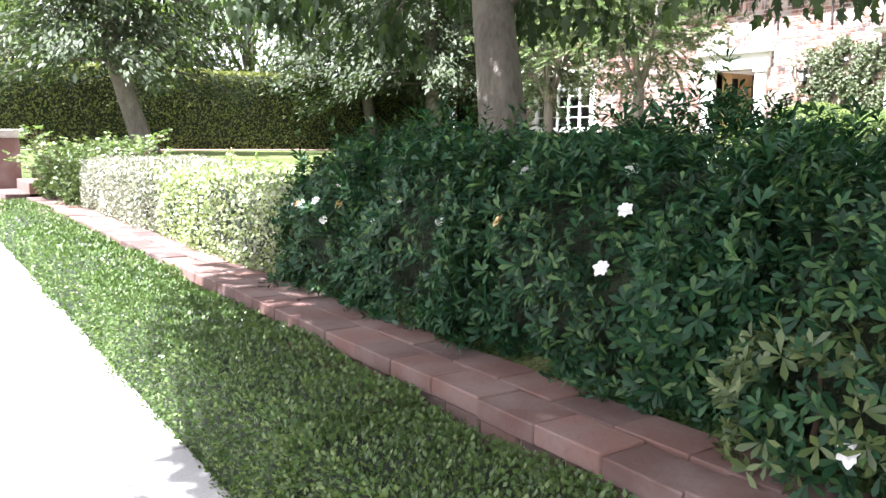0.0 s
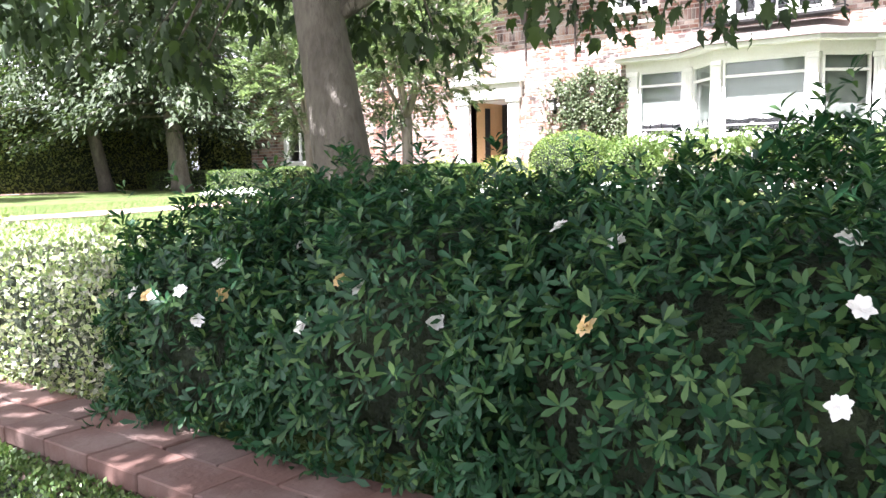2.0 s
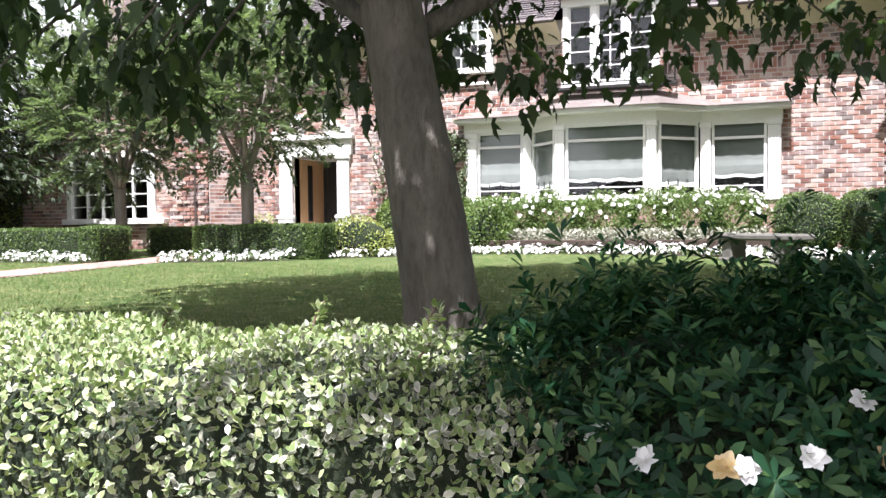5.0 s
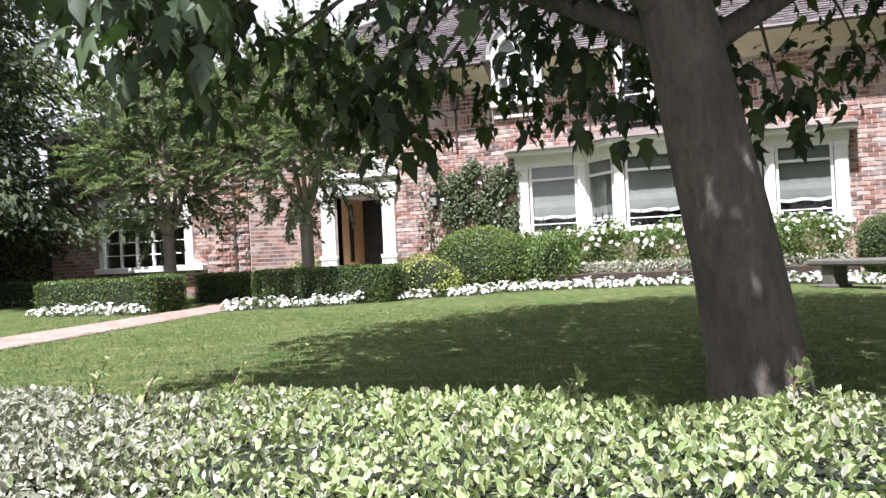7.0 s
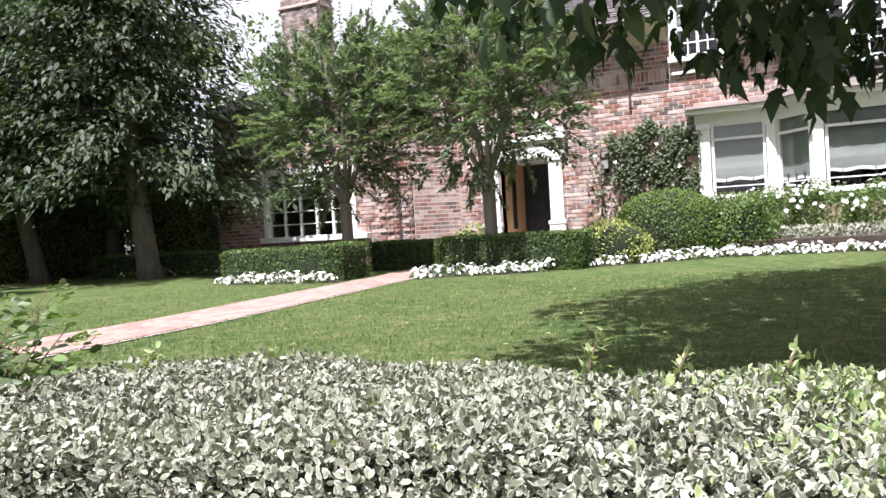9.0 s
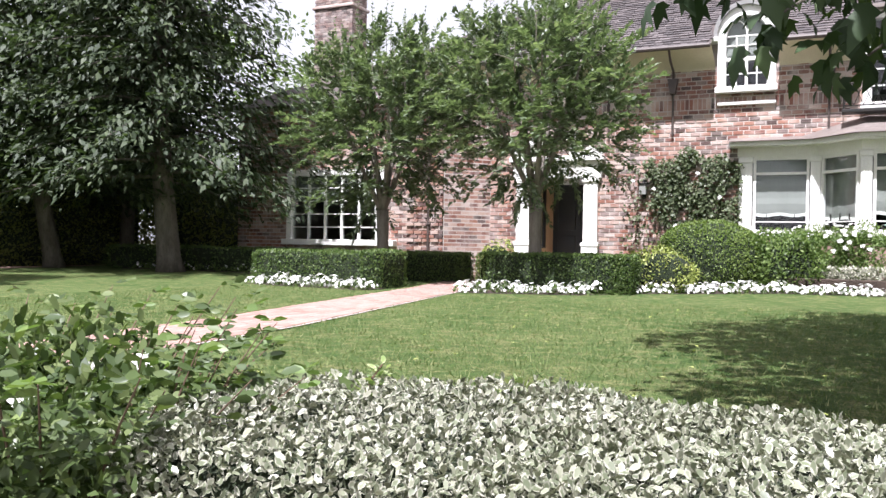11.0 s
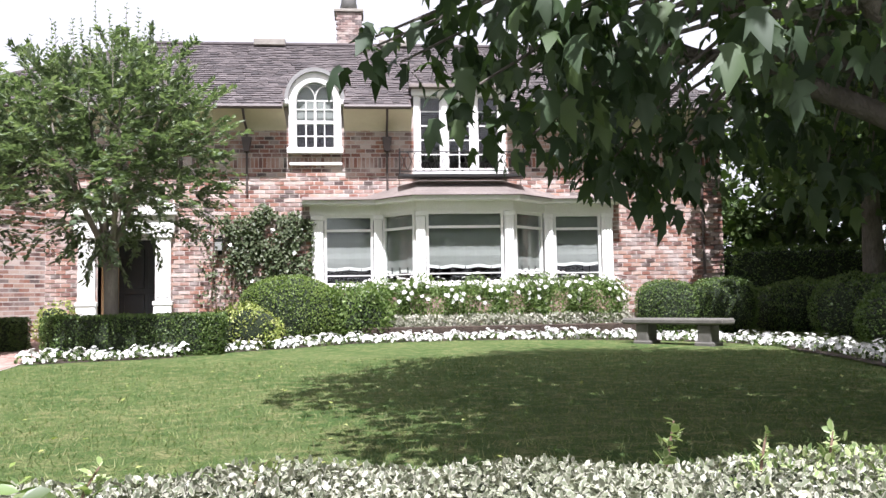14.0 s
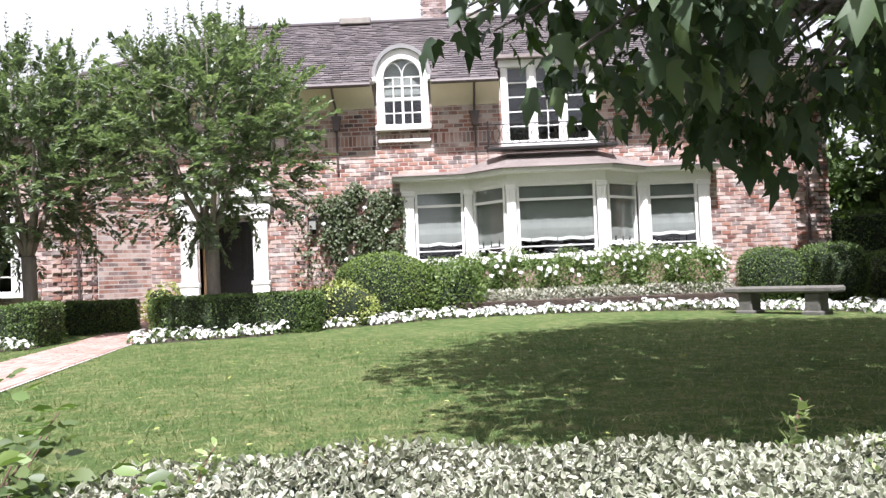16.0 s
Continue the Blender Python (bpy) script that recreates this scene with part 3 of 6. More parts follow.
part("roof", wr, M_ROOFBASE, house, "low hipped roof of the wing")

# shingles in courses
sh_rng = random.Random(3)
def shingle_src():
    b = Build()
    slope = math.hypot(RX1 - RX0, RZ1 - RZ0)
    ux, uz = (RX1 - RX0) / slope, (RZ1 - RZ0) / slope
    s = 0.0
    row = 0
    while s < slope - 0.02:
        f = s / slope
        ya, yb = RYA + (RIDGE_A - RYA) * f, RYB + (RIDGE_B - RYB) * f
        y = ya - sh_rng.random() * 0.2
        while y < yb:
            w = 0.16 + 0.12 * sh_rng.random()
            if not (f < FM and any(g0 - 0.05 < y + w / 2 < g1 + 0.05 for g0, g1 in GAPS)):
                o = s - 0.012 * sh_rng.random()
                t = 0.014 + 0.012 * sh_rng.random()
                e = min(s + 0.24, slope)
                k = len(b.v)
                for yy in (y + 0.006, y + w - 0.006):
                    b.v += [(RX0 + ux * o, yy, RZ0 + uz * o), (RX0 + ux * o - uz * t * 1.6, yy, RZ0 + uz * o + ux * t * 1.6), (RX0 + ux * e - uz * 0.004, yy, RZ0 + uz * e + ux * 0.004)]
                b.f += [(k + 1, k + 2, k + 5, k + 4), (k, k + 1, k + 4, k + 3), (k, k + 2, k + 1), (k + 3, k + 4, k + 5)]
            y += w
        s += 0.17
        row += 1
    return b


part("shingles", shingle_src(), M_ROOF, roof, "weathered brown wooden shingles", kind="stuff")
part("ridge_cap", Build().tube([(RX1, RIDGE_A, RZ1 + 0.02), (RX1, RIDGE_B, RZ1 + 0.02)], [0.08, 0.08], 8).tube([(RX1, RIDGE_B, RZ1 + 0.02), (RX0, RYB, RZ0 + 0.05)], [0.06, 0.06], 8), M_ROOF, roof)
for y in (12.2, 8.6):
    part("skylight", Build().soft(RX1 - 0.25, RX1 + 0.2, y - 0.45, y + 0.45, RZ1 - 0.05, RZ1 + 0.14, 0.02), M_STONE, roof, "flat grey ridge vent box")


def chimney(x, y, w, d, z0, z1, pot, label, mat):
    ch = Build()
    ch.soft(x - d / 2 + 0.02, x + d / 2 - 0.02, y - w / 2 + 0.02, y + w / 2 - 0.02, z0, z1, 0.02)
    ob = part("chimney", ch, M_MORTAR, house, label)
    bk = Build()
    rr = random.Random(5)
    for j in range(int((z1 - z0) / 0.075)):
        zz = z0 + 0.075 * j
        o = 0.1 if j % 2 else 0.0
        for k in range(int(w / 0.2) + 1):
            a, c = max(y - w / 2, y - w / 2 + 0.2 * k - o), min(y + w / 2, y - w / 2 + 0.2 * k - o + 0.19)
            if c - a > 0.03:
                bk.box(x - d / 2 - rr.uniform(0, 0.012), x - d / 2 + 0.05, a, c, zz + 0.006, zz + 0.069)
        for k in range(int(d / 0.2) + 1):
            a, c = max(x - d / 2 + 0.06, x - d / 2 + 0.2 * k - o), min(x + d / 2, x - d / 2 + 0.2 * k - o + 0.19)
            if c - a > 0.03:
                bk.box(a, c, y - w / 2 - rr.uniform(0, 0.012), y - w / 2 + 0.05, zz + 0.006, zz + 0.069)
    part("bricks", bk, mat, ob, kind="stuff")
    cr = Build()
    if not pot:
        part("chimney_band", Build().soft(x - d / 2 - 0.07, x + d / 2 + 0.07, y - w / 2 - 0.07, y + w / 2 + 0.07, z1 - 0.55, z1 - 0.45, 0.02), M_PALEBRICK, ob)
    cr.soft(x - d / 2 - 0.06, x + d / 2 + 0.06, y - w / 2 - 0.06, y + w / 2 + 0.06, z1, z1 + 0.1, 0.02)
    part("chimney_band", cr, M_STONE if pot else M_PALEBRICK, ob)
    if pot:
        part("chimney_pot", Build().tube([(x, y, z1 + 0.1), (x, y, z1 + 0.5), (x, y, z1 + 0.55)], [0.30, 0.22, 0.24], 12), M_PALELEAD, ob, "pale clay chimney pot", smooth=True)
    else:
        k = Build()
        k.v += [(x - d / 2, y - w / 2, z1 + 0.1), (x + d / 2, y - w / 2, z1 + 0.1), (x + d / 2, y + w / 2, z1 + 0.1), (x - d / 2, y + w / 2, z1 + 0.1)]
        k.v += [(x - d / 2 + 0.12, y - w / 2 + 0.1, z1 + 0.5), (x + d / 2 - 0.12, y - w / 2 + 0.1, z1 + 0.5), (x + d / 2 - 0.12, y + w / 2 - 0.1, z1 + 0.5), (x - d / 2 + 0.12, y + w / 2 - 0.1, z1 + 0.5)]
        k.f += [(0, 1, 5, 4), (1, 2, 6, 5), (2, 3, 7, 6), (3, 0, 4, 7), (4, 5, 6, 7)]
        part("chimney_cap", k, M_STONE, ob, "grey tapered chimney cap")
    return ob


chimney(25.0, 9.93, 0.76, 0.75, 6.8, 10.48, True, "slim sooty brick chimney behind the ridge", M_SOOT)
chimney(23.0, 23.42, 1.42, 0.9, 5.4, 9.85, False, "broad tall brick chimney of the wing", M_SOOT)

# ---- windows ----
def pane(y0, y1, z0, z1, x, parent):
    ob = part("pane", Build().box(x, x + 0.006, y0, y1, z0, z1), M_GLASS, parent)
    ob.visible_shadow = False
    return ob


def bars(ys_, zs_, x, y0, y1, z0, z1, w=0.028):
    out = []
    for y in ys_:
        out.append(Build().soft(x - 0.02, x + 0.02, y - w / 2, y + w / 2, z0, z1, 0.006))
    for z in zs_:
        out.append(Build().soft(x - 0.016, x + 0.016, y0, y1, z - w / 2, z + w / 2, 0.006))
    return out


def blind(y0, y1, z0, z1, x, hem=True):
    """A soft fabric shade with shallow folds and a scalloped hem."""
    b = Build()
    n = 28
    rows = []
    for j in range(10):
        z = z1 + (z0 - z1) * j / 9
        rows.append([(x + 0.012 * math.sin(j * 2.1) + 0.008 * math.sin(i * 1.9), y0 + (y1 - y0) * i / n, z + (0.03 * math.cos(i * 0.9) if hem and j == 9 else 0)) for i in range(n + 1)])
    b.sheet(rows)
    b.sheet([[(p[0] + 0.02, p[1], p[2]) for p in r] for r in rows])
    return b


# arched dormer window
wd = thing("window_1", (FX, 10.7, 5.52), "white arched sash window with small panes breaking through the eaves", "window", kind="structure")
y0, y1, z0, zs = DORMER[0], DORMER[1], DORMER[2], 6.76
yc, ro = (y0 + y1) / 2, (y1 - y0) / 2
fr = Build()
fr.soft(FX - 0.16, FX + 0.1, y0, y0 + 0.19, z0, zs, 0.012).soft(FX - 0.16, FX + 0.1, y1 - 0.19, y1, z0, zs, 0.012).soft(FX - 0.22, FX + 0.1, y0 - 0.04, y1 + 0.04, z0 - 0.08, z0 + 0.06, 0.012)
for k in range(20):
    a, c = math.pi * k / 20, math.pi * (k + 1) / 20
    fr.prism([(yc + ro * math.cos(a), zs + ro * 1.08 * math.sin(a)), (yc + ro * math.cos(c), zs + ro * 1.08 * math.sin(c)), (yc + (ro - 0.19) * math.cos(c), zs + (ro - 0.19) * math.sin(c)), (yc + (ro - 0.19) * math.cos(a), zs + (ro - 0.19) * math.sin(a))], "x", FX - 0.16, FX + 0.1)
part("window_frame", fr, M_WHITE, wd, "white arched frame")
hood = Build()
for k in range(20):
    a, c = math.pi * k / 20, math.pi * (k + 1) / 20
    r2, r1 = ro + 0.09, ro
    hood.prism([(yc + r2 * math.cos(a), zs + r2 * 1.08 * math.sin(a)), (yc + r2 * math.cos(c), zs + r2 * 1.08 * math.sin(c)), (yc + r1 * math.cos(c), zs + r1 * 1.08 * math.sin(c)), (yc + r1 * math.cos(a), zs + r1 * 1.08 * math.sin(a))], "x", FX - 0.24, FX + 1.6)
part("dormer_hood", hood, M_PALELEAD, wd, "grey lead hood over the arch")
for s in (-1, 1):
    part("bracket", Build().soft(FX - 0.3, FX, yc + s * (ro + 0.1) - 0.12, yc + s * (ro + 0.1) + 0.12, 6.62, 6.74, 0.02), M_WHITE, wd)
iy0, iy1 = y0 + 0.19, y1 - 0.19
for b in bars([yc - 0.225, yc + 0.225], [z0 + 0.36, z0 + 0.68, z0 + 1.02, zs], FX - 0.06, iy0, iy1, z0 + 0.05, zs):
    part("muntin", b, M_WHITE, wd)
part("mullion", Build().soft(FX - 0.1, FX, yc - 0.03, yc + 0.03, z0 + 0.05, zs, 0.008), M_WHITE, wd)
part("meeting_rail", Build().soft(FX - 0.09, FX, iy0, iy1, z0 + 0.66, z0 + 0.74, 0.008), M_WHITE, wd)
for c0 in (yc - 0.225, yc + 0.225):
    for s in (-1, 1):
        part("muntin", Build().tube([(FX - 0.06, c0 + s * 0.225 * math.cos(q * math.pi / 12), zs + 0.36 * math.sin(q * math.pi / 12)) for q in range(7)], [0.014] * 7, 5), M_WHITE, wd)
pane(iy0, iy1, z0, zs, FX - 0.04, wd)
part("pane", Build().prism([(yc + (ro - 0.19) * math.cos(math.pi * k / 16), zs + (ro - 0.19) * math.sin(math.pi * k / 16)) for k in range(17)], "x", FX - 0.04, FX - 0.034), M_GLASS, wd).visible_shadow = False
part("roller_shade", Build().box(FX + 0.06, FX + 0.07, y0, y1, z0 + 0.72, zs + 0.5), M_BLIND, wd, "drawn pale shade")
dk = Build().box(FX + 0.3, FX + 1.7, y0 - 0.02, y0, z0, zs + 0.3).box(FX + 0.3, FX + 1.7, y1, y1 + 0.02, z0, zs + 0.3)
part("dormer_cheek", dk, M_WHITE, wd)
solid("sill_ledge", Build().soft(FX - 0.1, FX, 10.05, 11.33, 5.16, 5.24, 0.012), M_WHITE, "white stone ledge on the brick wall", "ledge", kind="structure")

# french window with an iron balconette
wf = thing("window_2", (FX, 7.1, 4.95), "white triple casement window behind an iron balcony rail", "window", kind="structure")
y0, y1, z0, z1 = FRENCH
fr = Build()
for y in (y0, y0 + 0.72, y1 - 0.82, y1 - 0.12):
    fr.soft(FX - 0.12, FX + 0.12, y, y + 0.13, z0, z1, 0.01)
fr.soft(FX - 0.14, FX + 0.12, y0 - 0.05, y1 + 0.05, z0 - 0.02, z0 + 0.12, 0.01).soft(FX - 0.14, FX + 0.12, y0 - 0.05, y1 + 0.05, z1 - 0.12, z1 + 0.06, 0.01)
part("window_frame", fr, M_WHITE, wf, "white painted frame")
cols = [(y0 + 0.13, y0 + 0.72), (y0 + 0.85, y1 - 0.82), (y1 - 0.69, y1 - 0.12)]
for a, c in cols:
    for b in bars([(a + c) / 2] if c - a > 0.6 else [], [z0 + 0.12 + k * 0.36 for k in range(1, 5)], FX - 0.03, a, c, z0 + 0.1, z1 - 0.1):
        part("muntin", b, M_WHITE, wf)
    part("casement_stile", Build().soft(FX - 0.07, FX, a, a + 0.05, z0 + 0.1, z1 - 0.1, 0.006).soft(FX - 0.07, FX, c - 0.05, c, z0 + 0.1, z1 - 0.1, 0.006), M_WHITE, wf)
    pane(a, c, z0 + 0.1, z1 - 0.1, FX, wf)
hb = Build().box(FX - 0.35, FX + 2.2, y0 - 0.12, y1 + 0.12, z1 + 0.06, z1 + 0.14).box(FX + 0.3, FX + 1.3, y0 - 0.1, y0, z0, z1 + 0.06).box(FX + 0.3, FX + 1.3, y1, y1 + 0.1, z0, z1 + 0.06)
part("dormer_roof", hb, M_COPPER, wf, "flat dormer roof breaking the eaves")
bal = thing("balcony_rail", (20.2, 7.1, 4.88), "low black iron balconette rail with crossed bars", "railing")
part("floor_plate", Build().soft(FX - 0.55, FX - 0.13, y0 - 0.42, y1 + 0.42, 4.80, 4.87, 0.01), M_IRON, bal)
for z in (4.95, 5.42):
    part("rail", Build().tube([(FX - 0.5, y0 - 0.38, z), (FX - 0.5, y1 + 0.38, z)], [0.014] * 2, 6).tube([(FX - 0.5, y0 - 0.38, z), (FX - 0.14, y0 - 0.38, z)], [0.014] * 2, 6).tube([(FX - 0.5, y1 + 0.38, z), (FX - 0.14, y1 + 0.38, z)], [0.014] * 2, 6), M_IRON, bal)
for k in range(17):
    y = y0 - 0.38 + (y1 - y0 + 0.76) * k / 16
    if k < 16:
        w = (y1 - y0 + 0.76) / 16
        part("lattice_bar", Build().tube([(FX - 0.5, y, 4.95), (FX - 0.5, y + w, 5.42)], [0.008] * 2, 5), M_IRON, bal)
        part("lattice_bar", Build().tube([(FX - 0.5, y + w, 4.95), (FX - 0.5, y, 5.42)], [0.008] * 2, 5), M_IRON, bal)
for y in (y0 - 0.38, y1 + 0.38):
    part("post", Build().tube([(FX - 0.5, y, 4.86), (FX - 0.5, y, 5.5)], [0.02] * 2, 6), M_IRON, bal)

# bay window: flush lights at both ends and a canted middle
bw = thing("window_3", (FX, 7.1, 1.0), "wide white bay window with canted sides and drawn grey shades", "window", kind="structure")
BY0, BY1 = 6.02, 8.28
base = [(FX + 0.02, 3.3), (FX - 0.14, 3.3), (FX - 0.14, 5.05), (BX + 0.02, BY0 - 0.02), (BX + 0.02, BY1 + 0.02), (FX - 0.14, 9.15), (FX - 0.14, 10.85), (FX + 0.02, 10.85)]
part("bay_base", Build().prism(base, "z", 0.9, 2.12), M_PATHBRICK, bw, "pinkish brick base under the bay")
sill = [(FX, 3.26), (FX - 0.2, 3.26), (FX - 0.2, 5.0), (BX - 0.06, BY0 - 0.05), (BX - 0.06, BY1 + 0.05), (FX - 0.2, 9.2), (FX - 0.2, 10.9), (FX, 10.9)]
part("window_sill", Build().prism(sill, "z", 2.12, 2.2), M_WHITE, bw)
part("frieze", Build().prism(base, "z", 3.93, 4.16), M_WHITE, bw, "cream painted frieze")
cor = [(FX, 3.16), (FX - 0.50, 3.16), (FX - 0.50, 4.95), (BX - 0.36, BY0 - 0.12), (BX - 0.36, BY1 + 0.12), (FX - 0.50, 9.25), (FX - 0.50, 11.0), (FX, 11.0)]
part("cornice", Build().prism(cor, "z", 4.16, 4.25), M_WHITE, bw)
rfb = Build()
low = [(FX - 0.58, 3.12), (FX - 0.58, 4.93), (BX - 0.45, BY0 - 0.16), (BX - 0.45, BY1 + 0.16), (FX - 0.58, 9.27), (FX - 0.58, 11.04)]
top_ = [(FX + 0.0, 3.12), (FX + 0.0, 4.7), (FX - 0.02, BY0 + 0.1), (FX - 0.02, BY1 - 0.1), (FX + 0.0, 9.5), (FX + 0.0, 11.04)]
th = [4.40, 4.40, 4.80, 4.80, 4.40, 4.40]
rows = []
for j in range(5):
    f = j / 4
    g = f ** 1.7
    rows.append([(a[0] + (c[0] - a[0]) * f, a[1] + (c[1] - a[1]) * f, 4.26 + (h - 4.26) * g) for a, c, h in zip(low, top_, th)])
rfb.sheet(rows)
rfb.sheet([[(p[0], p[1], 4.25) for p in rows[0]], rows[0]])
part("bay_roof", rfb, M_COPPER, bw, "shallow flared sheet roof with a brown edge")


def light(a, c, n_label, blind_to):
    """One glazed light of the bay between plan points a and c."""
    (xa, ya), (xc, yc_) = a, c
    L = math.hypot(xc - xa, yc_ - ya)
    ux, uy = (xc - xa) / L, (yc_ - ya) / L
    nx, ny = uy, -ux
    if nx > 0:
        nx, ny = -nx, -ny

    def slab(s0, s1, d0, d1, z0, z1):
        q = [(xa + ux * s + nx * d, ya + uy * s + ny * d) for s, d in ((s0, d0), (s1, d0), (s1, d1), (s0, d1))]
        return Build().prism(q, "z", z0, z1)

    fr_ = Build()
    for s0, s1, z0, z1 in ((0, 0.06, 2.2, 3.93), (L - 0.06, L, 2.2, 3.93), (0.06, L - 0.06, 2.2, 2.27), (0.06, L - 0.06, 3.86, 3.93), (0.06, L - 0.06, 3.52, 3.58)):
        k = slab(s0, s1, -0.05, 0.03, z0, z1)
        fr_.f += [tuple(i + len(fr_.v) for i in q) for q in k.f]
        fr_.v += k.v
    part("window_frame", fr_, M_WHITE, bw, "white window frame")
    part("pane", slab(0.05, L - 0.05, -0.012, -0.006, 2.25, 3.54), M_GLASS, bw).visible_shadow = False
    part("pane", slab(0.05, L - 0.05, -0.012, -0.006, 3.56, 3.88), M_GLASS, bw).visible_shadow = False
    for z in (2.45,):
        part("muntin", slab(0.06, L - 0.06, -0.025, 0.012, z - 0.012, z + 0.012), M_WHITE, bw)
    for k in range(1, max(2, round(L / 0.3))):
        s = L * k / max(2, round(L / 0.3))
        part("muntin", slab(s - 0.01, s + 0.01, -0.022, 0.0, 2.27, 2.62), M_IRON, bw)
    sh = Build()
    n, rows_ = max(6, int(L / 0.07)), []
    for j in range(11):
        z = 3.93 + (blind_to - 3.93) * j / 10
        r = []
        for i in range(n + 1):
            s = L * i / n
            d = -0.09 + 0.012 * math.sin(j * 1.7) + 0.006 * math.sin(i * 1.3)
            r.append((xa + ux * s + nx * d, ya + uy * s + ny * d, z + (0.018 * math.cos(i * 0.75) if j == 10 else 0)))
        rows_.append(r)
    sh.sheet(rows_)
    part("window_shade", sh, M_BLIND, bw, "drawn pale grey roman shade")
    hem = Build()
    hem.sheet([[(p[0] + nx * 0.015, p[1] + ny * 0.015, p[2] + dz) for p in rows_[-1]] for dz in (-0.02, 0.02, 0.05)])
    part("shade_hem", hem, M_WHITE, bw, "white scalloped hem")


light((FX - 0.08, 3.64), (FX - 0.08, 4.83), "", 2.66)
light((FX - 0.08, 9.32), (FX - 0.08, 10.5), "", 2.60)
light((BX + 0.08, 6.24), (BX + 0.08, 8.08), "", 2.60)
light((FX - 0.12, 9.06), (BX + 0.10, 8.34), "", 2.50)
light((BX + 0.10, 5.96), (FX - 0.12, 5.14), "", 2.50)
for y0, y1, x in ((3.34, 3.62, FX - 0.1), (4.85, 5.08, FX - 0.1), (9.09, 9.30, FX - 0.1), (10.52, 10.80, FX - 0.1), (6.0, 6.22, BX + 0.04), (8.10, 8.32, BX + 0.04)):
    b = Build().soft(x - 0.07, x + 0.12, y0, y1, 2.2, 3.93, 0.012)
    w = (y1 - y0) / 4
    for k in range(3):
        b.soft(x - 0.085, x - 0.06, y0 + w * (k + 0.62), y0 + w * (k + 1.15), 2.4, 3.75, 0.006)
    b.soft(x - 0.1, x + 0.1, y0 - 0.02, y1 + 0.02, 3.80, 3.92, 0.012).soft(x - 0.1, x + 0.1, y0 - 0.02, y1 + 0.02, 2.2, 2.34, 0.012)
    part("pilaster", b, M_WHITE, bw, "white fluted pilaster")
# added back wall, coloured near-black so the room reads as unlit
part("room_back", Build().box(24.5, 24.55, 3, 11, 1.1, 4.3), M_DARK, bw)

# casement of the wing
wl = thing("window_4", (WX, 21.2, 1.8), "wide white casement window with many small panes", "window", kind="structure")
y0, y1, z0, z1 = LWIN
fr = Build()
fr.soft(WX - 0.1, WX + 0.12, y0 - 0.1, y0 + 0.16, z0, z1, 0.012).soft(WX - 0.1, WX + 0.12, y1 - 0.08, y1 + 0.1, z0, z1, 0.012).soft(WX - 0.1, WX + 0.12, y0 - 0.1, y1 + 0.1, z1 - 0.02, z1 + 0.14, 0.012)
part("window_frame", fr, M_WHITE, wl, "white painted frame")
part("window_sill", Build().soft(WX - 0.26, WX + 0.05, y0 - 0.5, y1 + 0.15, z0 - 0.14, z0 + 0.02, 0.015), M_WHITE, wl, "broad white sill")
n = 5
for k in range(n + 1):
    y = y0 + 0.14 + (y1 - y0 - 0.22) * k / n
    part("mullion", Build().soft(WX - 0.06, WX + 0.04, y - 0.032, y + 0.032, z0, z1, 0.008), M_WHITE, wl)
for k in range(1, 5):
    z = z0 + (z1 - z0) * k / 5
    part("muntin", Build().soft(WX - 0.04, WX + 0.02, y0 + 0.1, y1 - 0.05, z - 0.014, z + 0.014, 0.005), M_WHITE, wl)
for k in range(n):
    a = y0 + 0.14 + (y1 - y0 - 0.22) * k / n
    pane(a, a + (y1 - y0 - 0.22) / n, z0, z1, WX, wl)
part("roller_shade", Build().box(WX + 0.12, WX + 0.13, y0, y1, z1 - 0.65, z1), M_BLIND, wl, "half-drawn shade")

# drainpipes and hooks
def drain(x, y, z0, z1, sx=0.06):
    d = thing("drainpipe", (x - sx, y, z0), "brown downpipe fixed to the brick wall", "drainpipe")
    part("pipe", Build().tube([(x - sx, y, z0), (x - sx, y, z1)], [0.035] * 2, 8), M_PIPE, d)
    for k in range(int((z1 - z0) / 0.9)):
        part("clamp", Build().soft(x - sx - 0.045, x, y - 0.06, y + 0.06, z0 + 0.4 + k * 0.9, z0 + 0.44 + k * 0.9, 0.006), M_PIPE, d)
    return d


drain(WX, 18.35, 1.0, 5.5)
drain(FX, 0.95, 1.0, 6.2)
for y in (12.35, 8.95, 13.9):
    br = thing("gutter_bracket", (FX - 0.1, y, 5.7), "dark iron gutter leader hooked against the wall", "bracket", "gutter leaders")
    part("leader", Build().tube([(FX - 0.75, y, 6.42), (FX - 0.45, y, 6.18), (FX - 0.08, y, 6.05), (FX - 0.06, y, 5.65)], [0.03] * 4, 7), M_PIPE, br)
    part("hopper", Build().prism([(y - 0.06, 5.5), (y + 0.06, 5.5), (y + 0.12, 5.85), (y - 0.12, 5.85)], "x", FX - 0.18, FX - 0.02), M_PIPE, br)
    part("pipe", Build().tube([(FX - 0.06, y, 5.5), (FX - 0.06, y, 4.5)], [0.028] * 2, 7), M_PIPE, br)

